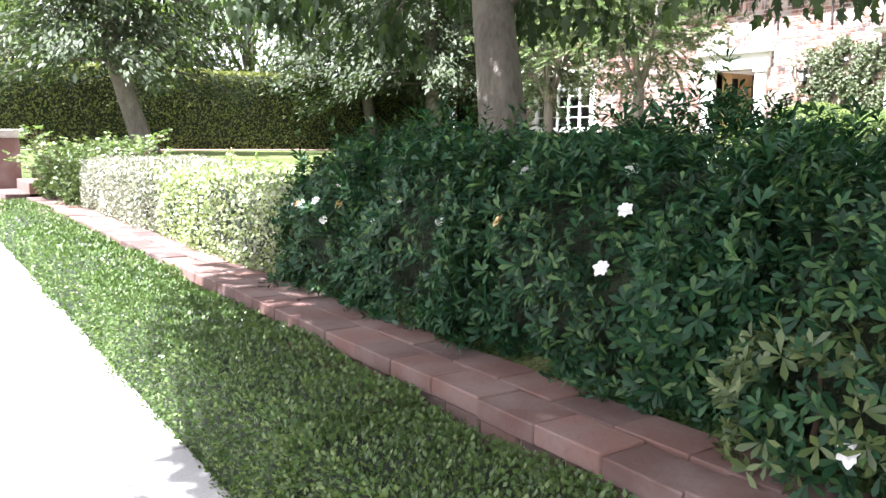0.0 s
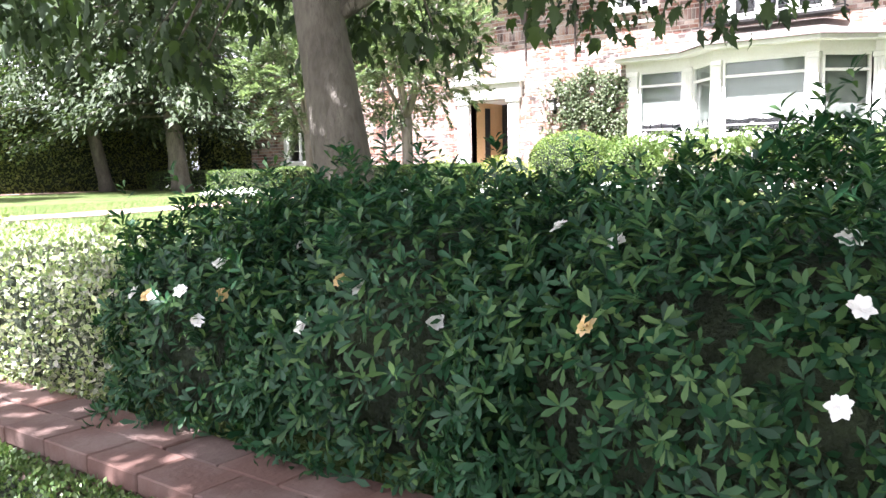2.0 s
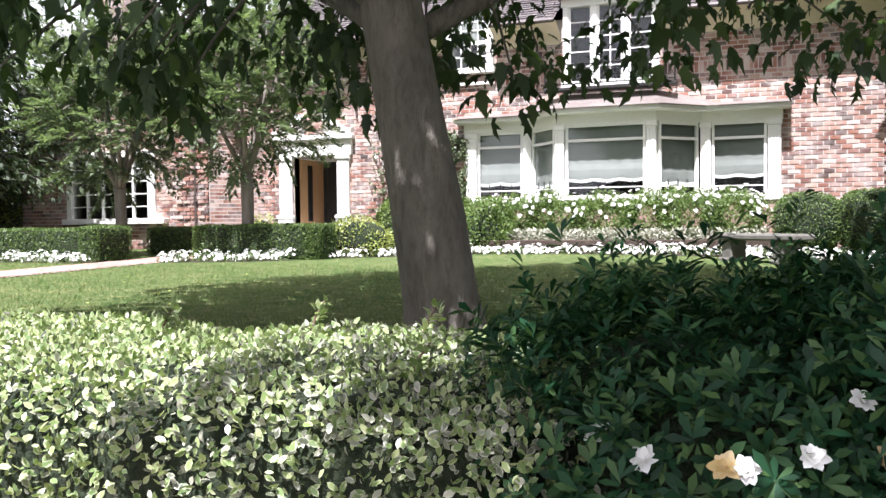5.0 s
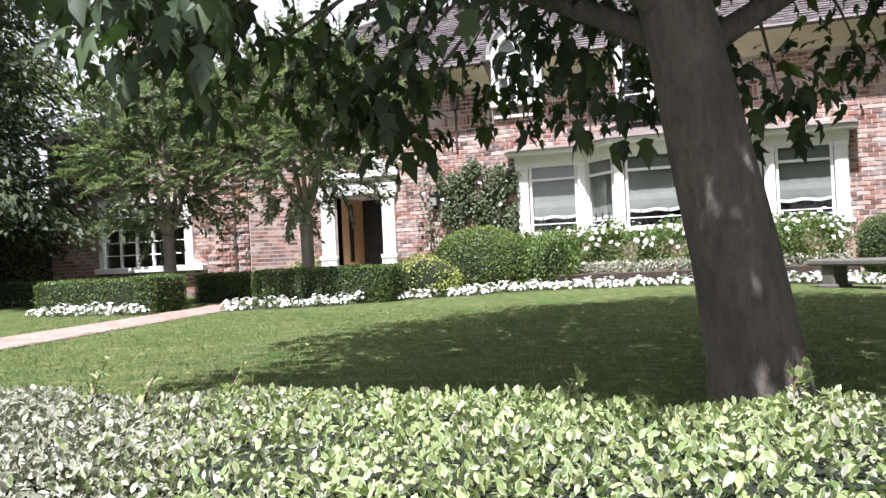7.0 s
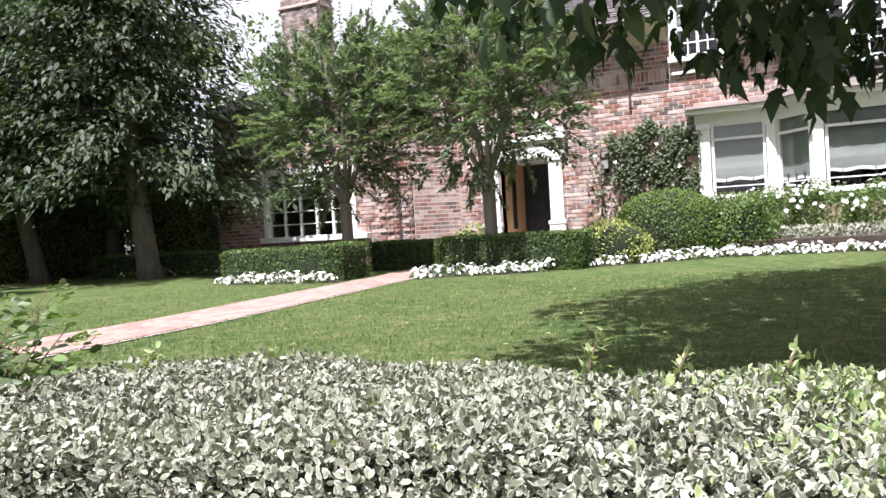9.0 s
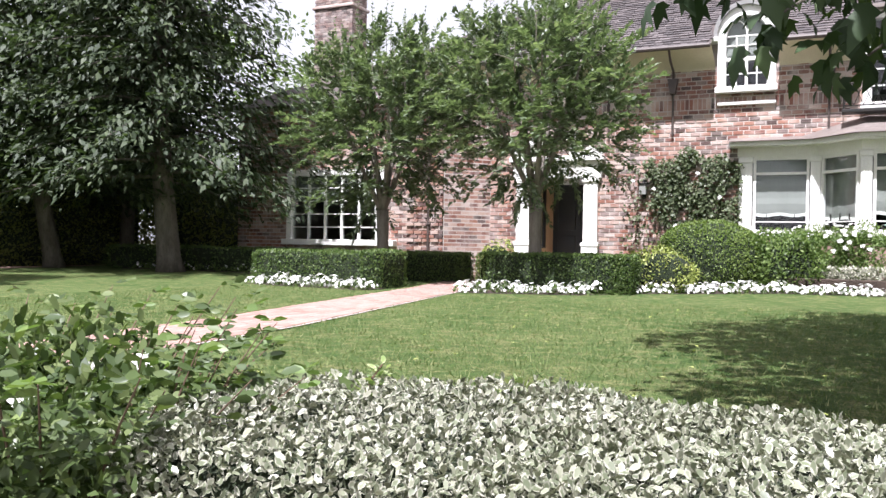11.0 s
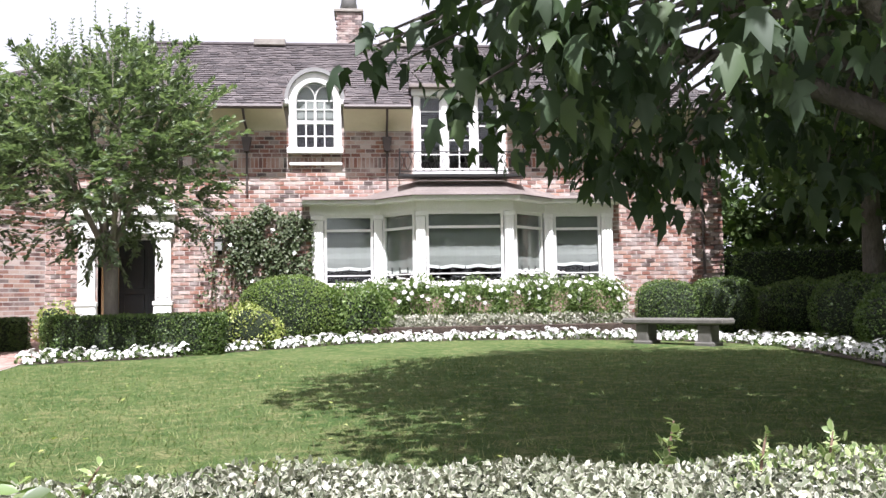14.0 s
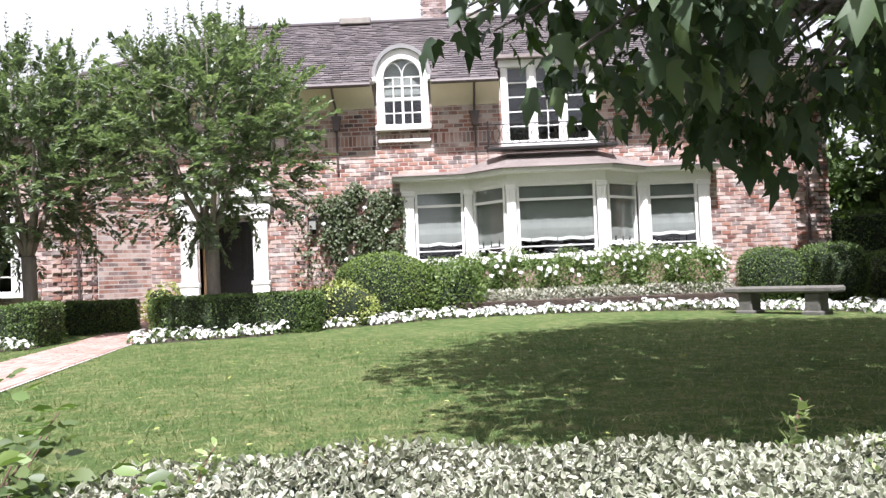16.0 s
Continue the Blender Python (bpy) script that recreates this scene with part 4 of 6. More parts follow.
lan = thing("wall_lantern", (FX, 13.0, 3.0), "small pale glass wall lantern beside the entrance", "lantern")
part("backplate", Build().soft(FX - 0.03, FX, 12.95, 13.05, 3.0, 3.45, 0.006), M_IRON, lan)
part("arm", Build().tube([(FX - 0.02, 13.0, 3.42), (FX - 0.15, 13.0, 3.47), (FX - 0.17, 13.0, 3.38)], [0.012] * 3, 6), M_IRON, lan)
part("glass_body", Build().prism([(FX - 0.24, 12.92), (FX - 0.1, 12.92), (FX - 0.1, 13.08), (FX - 0.24, 13.08)], "z", 3.1, 3.34), M_BLIND, lan, "pale frosted glass")
part("lantern_roof", Build().soft(FX - 0.27, FX - 0.07, 12.89, 13.11, 3.34, 3.38, 0.01), M_IRON, lan)

# ---- low garden wall ----
gw = thing("garden_wall", (1.85, 5.0, 0.0), "low brick retaining wall with a flat brick cap", "wall", kind="structure")
part("core", Build().box(1.70, 2.0, -9, 12.6, -0.3, 0.575), M_MORTAR, gw, "mortar-grey core")

# ---- plants: helpers ----
def wobble(p, s):
    return np.sin(p[:, 0] * 3.1 + s) * np.cos(p[:, 1] * 2.7 + 1.3 * s) * 0.5 + np.sin(p[:, 2] * 5.3 + p[:, 1] * 6.1 + s) * 0.3 + np.sin(p[:, 0] * 9.0 + p[:, 1] * 8.0 + 2 * s) * 0.2


def on_blob(c, half, k, n, seed=0.0, rough=0.05, bottom=-0.7):
    """n points and normals on a rounded box; k from 2 (ball) to 12 (clipped hedge)."""
    c, half = np.asarray(c, float), np.asarray(half, float)
    area = np.array([half[1] * half[2], half[0] * half[2], half[0] * half[1]])
    ax = rng.choice(3, size=n, p=area / area.sum())
    p = rng.uniform(-1, 1, size=(n, 3))
    p[np.arange(n), ax] = np.where(rng.random(n) < 0.5, -1.0, 1.0)
    p = p / (np.sum(np.abs(p) ** k, axis=1) ** (1 / k))[:, None]
    p = p[p[:, 2] > bottom]
    nr = np.sign(p) * np.abs(p) ** (k - 1) / half
    nr /= np.linalg.norm(nr, axis=1, keepdims=True) + 1e-9
    w = c + p * half
    w = w + nr * (wobble(w, seed) * rough)[:, None]
    return w, nr


def core(c, half, k, seed=0.0, rough=0.05, shrink=0.9, n=18):
    """The inside of a bush as one closed mesh, dark to paint in shade."""
    b = Build()
    rows = []
    for j in range(n + 1):
        th = math.pi * j / n
        row = []
        for i in range(n * 2 + 1):
            ph = 2 * math.pi * i / (n * 2)
            d = np.array([math.sin(th) * math.cos(ph), math.sin(th) * math.sin(ph), math.cos(th)])
            d = d / np.max(np.abs(d))
            d = d / (np.sum(np.abs(d) ** k) ** (1 / k))
            row.append(tuple(np.asarray(c) + d * np.asarray(half) * shrink))
        rows.append(row)
    return b.sheet(rows)


def leaf_coat(lv, pos, nr, size, shape, lift=0.6, spread=0.8, depth=0.04, up=0.25):
    n = len(pos)
    r = unit(n)
    along = nr * lift + r * spread + np.array([0, 0, up])
    face = nr * 0.7 + unit(n) * 0.6
    at = pos - nr * (rng.random(n) * depth)[:, None]
    lv.add(at, along, face, size * (0.7 + 0.6 * rng.random(n)), shape)


def whorls(lv, pos, nr, size, count=6, shape=LEAF):
    n = len(pos)
    axis = nr + unit(n) * 0.45 + np.array([0, 0, 0.25])
    axis /= np.linalg.norm(axis, axis=1, keepdims=True)
    a = np.cross(axis, unit(n))
    a /= np.linalg.norm(a, axis=1, keepdims=True)
    b = np.cross(axis, a)
    s = size * (0.75 + 0.5 * rng.random(n))
    for k in range(count):
        w = 2 * math.pi * k / count + rng.random(n) * 0.6
        out = a * np.cos(w)[:, None] + b * np.sin(w)[:, None]
        al = out + axis * (0.25 + 0.7 * rng.random(n))[:, None]
        lv.add(pos - axis * (0.01 * k), al, axis - out * 0.4, s * (0.8 + 0.3 * rng.random(n)), shape)


def flower_at(at, nrm, size, petals=7):
    """One ruffled open flower."""
    lv = Leaves()
    nrm = np.asarray(nrm, float) / np.linalg.norm(nrm)
    a = np.cross(nrm, (0.3, 0.5, 0.8))
    a /= np.linalg.norm(a)
    b = np.cross(nrm, a)
    for ring, tilt, s in ((petals, 0.25, 1.0), (petals - 2, 0.8, 0.8), (3, 1.8, 0.55)):
        w = 2 * np.pi * np.arange(ring) / ring + rng.random(ring) * 0.5
        out = np.cos(w)[:, None] * a + np.sin(w)[:, None] * b
        lv.add(np.tile(np.asarray(at, float), (ring, 1)), out + nrm * tilt, nrm - out * 0.3, size * s * (0.8 + 0.4 * rng.random(ring)), OVAL)
    return lv


# ---- near planting: low hedge, shrubs, variegated hedge ----
low = thing("low_hedge", (1.35, 4.0, 0.1), "low clipped light green hedge along the pavement edge", "hedge", kind="stuff")
lv = Leaves()
for y0, y1, n in ((-3.0, -0.5, 7000), (-0.5, 2.5, 52000), (2.5, 5.5, 42000), (5.5, 9.0, 20000), (9.0, 12.3, 10000)):
    ym = (y0 + y1) / 2
    p, nr = on_blob((1.36, ym, 0.26 + walk_z(ym) * 0.3), (0.30, (y1 - y0) / 2 + 0.1, 0.31), 14, n, 2.0, 0.03, -1.1)
    leaf_coat(lv, p, nr, 0.021 if ym < 5 else 0.028, DIAMOND, 0.6, 0.8, 0.05, 0.45)
part("foliage", lv, M_LOWHEDGE, low, "small light green leaves", kind="stuff")
# block inside the hedge, its dark colour standing for shade behind the leaves
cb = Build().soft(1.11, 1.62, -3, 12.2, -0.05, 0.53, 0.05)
part("shade_core", cb, M_INNER, low)

SHRUBS = [(2.85, -2.3, 0.90, 1.0, 1.1), (2.80, -0.7, 0.92, 1.05, 1.1), (2.76, 0.9, 0.94, 0.95, 1.1), (2.76, 2.3, 0.97, 0.9, 0.95), (2.74, 3.4, 0.95, 0.8, 0.8), (2.68, 4.3, 0.92, 0.66, 0.62)]
for q, (x, y, zc, hy, hx) in enumerate(SHRUBS):
    sh = thing("flowering_shrub", (x, y, 0.7), "dense dark green glossy-leaved shrub with a few white flowers", "shrub", "dark shrubs behind the wall")
    hz = 0.56 - 0.05 * max(0, q - 4)
    half = (0.80 if q < 4 else 0.72, hy, hz)
    seed = 1.7 * q
    # dark core: shade among the leaves put into colour
    part("shade_core", core((x, y, zc), half, 3.2, shrink=0.78), M_INNER, sh, smooth=True)
    lv = Leaves()
    n = (800, 1300, 4000, 4000, 3500, 2500)[q]
    p, nr = on_blob((x, y, zc), half, 3.2, n, seed, 0.17, -0.8)
    lump = np.sin(p[:, 1] * 7.3 + p[:, 2] * 5.1 + seed) * np.sin(p[:, 2] * 8.7 - p[:, 1] * 3.9 + p[:, 0] * 4.0)
    p = p + nr * (rng.normal(size=len(p)) * 0.03 + 0.07 * lump)[:, None]
    p[:, 2] += np.where(rng.random(len(p)) < 0.07, rng.random(len(p)) * 0.16, 0.0) * (nr[:, 2] > 0.3)
    whorls(lv, p, nr, 0.058, 7, OBOVATE)
    tips, tn = on_blob((x, y, zc), half, 3.2, (20, 40, 130, 130, 120, 100)[q], seed, 0.17, 0.1)
    for st in range(4):
        step = tn * 0.25 + np.array([0, 0, 0.75])
        whorls(lv, tips + step * (0.035 + 0.042 * st) * (0.5 + rng.random((len(tips), 1))), step, 0.060 - 0.004 * st, 6, OBOVATE)
    p, nr = on_blob((x, y, zc), np.asarray(half) * 0.93, 3.2, n // 3, seed, 0.17, -0.8)
    whorls(lv, p, nr, 0.064, 5, OBOVATE)
    part("foliage", lv, M_GARD, sh, "glossy dark green leaves in whorls", kind="stuff")
    spots = rng.random((9, 2))
    for u, v in spots[: (1, 2, 6, 7, 9, 9)[q]]:
        th = math.radians(120 + 120 * u)
        k = 0.25 + 0.6 * v
        d = Vector((math.cos(th) * math.sqrt(1 - k * k * 0.6), math.sin(th) * 0.8, k))
        at = (x + d.x * half[0] * 1.06, y + d.y * half[1], zc + d.z * half[2] * 1.0)
        old = rng.random() < 0.22
        part("flower", flower_at(at, (d.x, d.y, d.z + 0.2), 0.031, 9), M_OLDPETAL if old else M_PETAL, sh, "yellowed faded flower" if old else "white ruffled flower")
# a pale-edged sprig hanging over the wall
spg = thing("light_green_sprig", (2.0, 1.15, 0.7), "sprig of lighter green leaves leaning over the wall cap", "plant")
p, nr = on_blob((2.04, 1.22, 0.84), (0.18, 0.28, 0.24), 2, 150, 3.0, 0.08)
lv = Leaves()
whorls(lv, p, nr, 0.058, 6, OBOVATE)
part("foliage", lv, M_ROSEDARK, spg, kind="stuff")
part("flower", flower_at((1.90, 1.02, 0.80), (-1, -0.2, 0.3), 0.034), M_PETAL, spg, "white flower")
part("stem", Build().tube([(2.2, 1.3, 0.66), (2.1, 1.22, 0.8), (2.02, 1.18, 0.95)], [0.01, 0.008, 0.005], 6), M_TWIG, spg)

vh = thing("variegated_hedge", (2.6, 7.8, 0.7), "clipped hedge of cream-edged pale green leaves above the wall", "hedge", kind="stuff")
lv, lg = Leaves(), Leaves()
for ym, hy, n in ((6.2, 1.6, 42000), (8.6, 1.2, 52000), (10.0, 0.85, 36000)):
    p, nr = on_blob((2.66, ym, 0.92), (0.68, hy, 0.335), 7, n, 4.0, 0.04, -0.95)
    keep = p[:, 1] < 10.75 + 0.1 * rng.normal(size=len(p))
    green = (rng.random(len(p)) < np.where(p[:, 1] < 5.9, 0.65, 0.9)) & (rng.random(len(p)) < 1 / (1 + np.exp((p[:, 1] - 7.6 - 0.5 * (p[:, 0] - 2.6)) * 5)))
    leaf_coat(lv, p[keep & ~green], nr[keep & ~green], 0.030, ELLIPSE, 0.35, 1.2, 0.07, 0.05)
    g = keep & green & (rng.random(len(p)) < 0.9)
    leaf_coat(lg, p[g], nr[g], 0.030, ELLIPSE, 0.5, 0.9, 0.06, 0.3)
part("foliage", lv, M_VARI, vh, "cream and grey-green mottled leaves", kind="stuff")
part("foliage", lg, M_VARIGREEN, vh, "yellow-green mottled leaves", kind="stuff")
# dark filling block, shade inside the hedge put into its colour
part("shade_core", Build().soft(2.06, 3.26, 4.8, 10.7, 0.6, 1.19, 0.12), M_INNER, vh)
for x, y, h in ((3.02, 8.5, 0.26), (2.95, 8.2, 0.2), (3.05, 7.9, 0.16), (3.1, 6.6, 0.15), (3.1, 5.9, 0.2), (2.9, 10.4, 0.15), (3.05, 9.9, 0.1), (3.0, 5.4, 0.18), (2.4, 5.2, 0.12)):
    h *= 0.6
    sp = thing("hedge_shoot", (x, y, 1.22), "fresh pale green shoot standing above the hedge", "shoot", "shoots of the hedge")
    part("stem", Build().tube([(x, y, 1.18), (x + 0.02, y - 0.03, 1.22 + h * 0.6), (x + 0.05, y - 0.06, 1.24 + h)], [0.006, 0.005, 0.003], 5), M_TWIG, sp)
    pos = np.array([(x + 0.05 * f, y - 0.06 * f, 1.24 + h * f) for f in np.linspace(0.0, 1.0, 5)])
    lv = Leaves()
    whorls(lv, pos, np.tile((0.1, 0, 0.6), (5, 1)) + unit(5) * 0.3, 0.046, 7, ELLIPSE)
    part("leaves", lv, M_VARIGREEN, sp)

# loose rose bush at the end of the hedge
rs = thing("rose_bush", (2.4, 11.6, 0.7), "loose rose bush with arching stems and white blooms", "bush")
lv = Leaves()
p, nr = on_blob((2.35, 11.75, 0.96), (0.64, 0.9, 0.42), 2.6, 8500, 5.0, 0.2)
leaf_coat(lv, p, nr, 0.066, ELLIPSE, 0.5, 0.9, 0.2, 0.3)
p, nr = on_blob((2.28, 10.98, 0.92), (0.5, 0.52, 0.34), 2.4, 3200, 2.0, 0.14)
leaf_coat(lv, p, nr, 0.054, LEAF, 0.5, 0.9, 0.2, 0.3)
stems = Build()
young = Leaves()
for k in range(84):
    a = 2.399 * k
    r = 0.12 + 0.55 * ((k * 0.37) % 1)
    bx, by = 2.36 + 0.36 * math.cos(a), 11.68 + 0.70 * math.sin(a)
    hgt = 0.42 + 0.50 * ((k * 0.61) % 1) * (1.0 if by > 11.2 else 0.7)
    pts = [(bx + r * math.cos(a) * f, by + r * math.sin(a) * f, 0.75 + hgt * (1.15 * f - 0.22 * f * f)) for f in (0, 0.35, 0.7, 1.0)]
    stems.tube(pts, [0.006, 0.005, 0.004, 0.002], 5)
    for q in range(8):
        f = 0.12 + 0.88 * q / 7
        base = np.array(Vector(pts[1]).lerp(Vector(pts[3]), f))
        w = 2.4 * q + k
        stalk = np.array((math.cos(w), math.sin(w), 0.25))
        side = np.array((-math.sin(w), math.cos(w), 0.0))
        at = np.array([base + stalk * 0.085, base + stalk * 0.075, base + stalk * 0.075, base + stalk * 0.04, base + stalk * 0.04])
        al = np.array([stalk, stalk * 0.5 + side, stalk * 0.5 - side, stalk * 0.3 + side, stalk * 0.3 - side])
        (young if q > 5 and k % 3 == 0 else lv).add(at, al + rng.normal(size=(5, 3)) * 0.15, np.tile((0, 0, 0.8), (5, 1)) + unit(5) * 0.75, 0.060 * (0.75 + 0.5 * rng.random(5)), ELLIPSE)
part("foliage", young, M_ROSELEAF, rs, "fresh light green rose leaflets", kind="stuff")
part("foliage", lv, M_ROSEDARK, rs, "green rose leaves", kind="stuff")
part("stemwork", stems, M_TWIG, rs, kind="stuff")
for at in ((2.55, 11.15, 1.32), (2.15, 11.3, 1.22), (2.7, 11.6, 1.25), (2.0, 11.9, 1.2), (2.75, 11.2, 1.05)):
    part("flower", flower_at(at, (-0.5, -0.4, 0.6), 0.04, 9), M_PETAL, rs, "white rose bloom")


# broad-leaved sprout between rose and hedge
spr = thing("broad_leaved_sprout", (2.95, 10.85, 1.0), "low sprout of broad oval green leaves beside the hedge", "plant")
lv = Leaves()
pos = np.column_stack([2.95 + 0.12 * rng.normal(size=14), 10.85 + 0.16 * rng.normal(size=14), 1.12 + 0.06 * rng.random(14)])
whorls(lv, pos, np.tile((0, 0, 1.0), (14, 1)), 0.12, 5, OVAL)
part("leaves", lv, M_ROSEDARK, spr)
part("stem", Build().tube([(2.95, 10.85, 0.7), (2.95, 10.85, 1.14)], [0.015, 0.008], 6), M_TWIG, spr)


# ---- trees ----
def limb(b, p0, p1, r0, r1, sag=0.0, bend=0.0, n=6, sides=8):
    pts, rad = [], []
    for k in range(n + 1):
        f = k / n
        q = Vector(p0).lerp(Vector(p1), f)
        q.z += sag * math.sin(math.pi * f)
        q.x += bend * math.sin(math.pi * f)
        pts.append(q)
        rad.append(r0 + (r1 - r0) * f)
    return b.tube(pts, rad, sides, 0.15)


def in_ball(c, r, n, flat=1.0):
    d = unit(n)
    rad = r * rng.random(n) ** 0.45
    return np.asarray(c) + d * rad[:, None] * (1, 1, flat), d


# the big shade tree on the lawn
ta = thing("shade_tree", (4.76, 6.0, 0.95), "tall shade tree with grey-brown trunk and broad drooping dark leaves", "tree")
tb = Build().tube([(4.78, 5.90, 0.8), (4.78, 5.91, 1.0), (4.77, 5.93, 1.2), (4.75, 6.0, 1.7), (4.75, 6.11, 2.3), (4.76, 6.22, 2.9), (4.78, 6.35, 3.6), (4.85, 6.42, 4.5), (4.9, 6.2, 6.0), (4.95, 6.1, 7.6)],
                 [0.31, 0.265, 0.235, 0.215, 0.20, 0.188, 0.172, 0.14, 0.09, 0.03], 16, 0.12)
part("trunk", tb, M_BARK, ta, "grey-brown trunk with a flared base", smooth=True)
CLUMPS = []
for k in range(54):
    a = 2.399963 * k
    f = math.sqrt((k + 0.5) / 54)
    cx, cy = 5.3 + 4.0 * f * math.cos(a), 5.0 + 3.45 * f * math.sin(a)
    cz = 3.95 - 0.45 * f * f + 0.35 * math.sin(k * 1.9)
    if cx > 1.2 and not (6.2 < cx < 7.4 and 6.6 < cy < 7.5):
        CLUMPS.append((cx, cy, cz, 0.55, 38 if cy < 7.6 else 17))
for k in range(110):
    a = 2.399963 * k + 1.0
    f = math.sqrt((k + 0.5) / 110)
    cx, cy = 6.1 + 4.6 * f * math.cos(a), 5.8 + 4.0 * f * math.sin(a)
    if cx > 2.4 or cy < 4.2:
        CLUMPS.append((cx, cy, max(6.7 - 1.3 * f * f + 0.4 * math.sin(k * 2.3), 3.4 + 0.34 * cx), 0.9, 190))
# unseen clumps added overhead to shade the shrubs and the wall cap
for k in range(84):
    a = 2.399963 * k
    f = math.sqrt((k + 0.5) / 84)
    CLUMPS.append((0.2 + 1.6 * f * math.cos(a), 0.9 + 4.3 * f * math.sin(a), 5.1 + 0.4 * math.sin(k * 2.3), 0.85, 150))
# more unseen clumps, added over the pavement side to block sun and sky
for k in range(60):
    a = 2.399963 * k
    f = math.sqrt((k + 0.5) / 60)
    CLUMPS.append((-1.1 + 1.2 * f * math.cos(a), 0.3 + 3.1 * f * math.sin(a), 5.2 + 0.4 * math.sin(k * 2.3), 0.85, 150))
# unseen clumps added above the view to darken the leaves hanging below
for k in range(34):
    a = 2.399963 * k
    f = math.sqrt((k + 0.5) / 34)
    CLUMPS.append((3.3 + 1.2 * f * math.cos(a), 7.3 + 2.1 * f * math.sin(a), 4.9 + 0.4 * math.sin(k * 2.3), 0.6, 80))
DROOP = [(4.3, 9.55, 3.05, 0.10, 4), (4.3, 9.32, 3.02, 0.16, 9), (4.3, 9.15, 3.2, 0.28, 26), (4.0, 9.05, 2.78, 0.22, 20), (4.2, 8.7, 2.62, 0.28, 36), (4.0, 9.45, 3.05, 0.14, 8), (5.2, 6.6, 2.55, 0.32, 40), (5.3, 6.2, 2.75, 0.35, 45), (5.6, 5.7, 2.6, 0.4, 50),
         (4.55, 8.1, 2.72, 0.40, 62), (4.6, 7.75, 2.72, 0.36, 60), (4.9, 8.4, 2.95, 0.34, 40), (3.55, 8.65, 3.0, 0.42, 90), (3.8, 8.4, 2.9, 0.38, 80), (3.4, 8.95, 3.2, 0.4, 70), (4.75, 8.1, 2.62, 0.3, 45), (4.85, 7.8, 2.52, 0.3, 45), (2.9, 8.5, 3.1, 0.4, 60), (5.6, 8.75, 3.4, 0.3, 35), (6.0, 8.6, 3.25, 0.25, 25), (5.3, 6.9, 3.0, 0.45, 80), (4.2, 8.9, 3.2, 0.35, 60), (3.6, 8.3, 3.0, 0.5, 90), (5.6, 8.05, 3.15, 0.42, 90), (6.4, 7.5, 3.0, 0.5, 90), (6.0, 6.6, 3.1, 0.6, 100),
         (4.2, 7.2, 3.15, 0.5, 90), (3.3, 7.0, 3.0, 0.45, 70), (3.0, 8.0, 2.85, 0.4, 60), (5.4, 4.6, 2.95, 0.55, 90), (6.4, 3.6, 2.9, 0.6, 100), (7.2, 5.0, 3.1, 0.6, 90), (3.4, 4.4, 3.2, 0.5, 70), (7.4, 7.2, 3.0, 0.5, 80)]
lv = Leaves()
tw = Build()
for j, (cx, cy, cz, r, n) in enumerate(CLUMPS + [(*q[:4], max(4, int(q[4] * 0.72))) for q in DROOP]):
    if cx < 1.6 and cz < 4.2:
        continue
    p, d = in_ball((cx, cy, cz), r, n, 0.75)
    al = d * 0.5 + unit(n) * 0.5 + np.array([0, 0, -0.75])
    lv.add(p, al, d * 0.6 + np.array([0, 0, 0.7]) + unit(n) * 0.5, (0.14 if cz < 3.45 else 0.145 if cz < 5.3 else 0.21) * (0.55 + 0.7 * rng.random(n)), MAPLE)
    root = Vector((4.78, 6.15, min(3.2 + 0.25 * cz, 5.6)))
    if j % 2 == 0 or j >= len(CLUMPS):
        limb(tw, root.lerp(Vector((cx, cy, cz)), 0.35), (cx, cy, cz), 0.022, 0.006, 0.2, 0.05, 4, 5)
part("crown", lv, M_PLANE, ta, "broad lobed dark green leaves hanging low, plus unseen shading clumps overhead", kind="stuff")
part("twigwork", tw, M_BARK, ta, kind="stuff")
for k, (p0, p1, r) in enumerate((((4.76, 6.2, 2.75), (5.6, 8.4, 3.5), 0.075), ((4.76, 6.2, 2.85), (3.3, 7.9, 3.7), 0.07), ((4.78, 6.15, 3.1), (7.6, 7.2, 3.8), 0.08), ((4.76, 6.2, 2.7), (6.2, 4.0, 3.6), 0.08), ((4.76, 6.2, 2.95), (3.0, 3.4, 4.6), 0.085), ((4.8, 6.2, 3.4), (7.4, 5.0, 4.6), 0.07), ((4.8, 6.2, 3.5), (4.4, 9.0, 4.6), 0.07))):
    part("limb", limb(Build(), p0, p1, r, 0.025, 0.25, 0.1, 7, 9), M_BARK, ta, smooth=True)


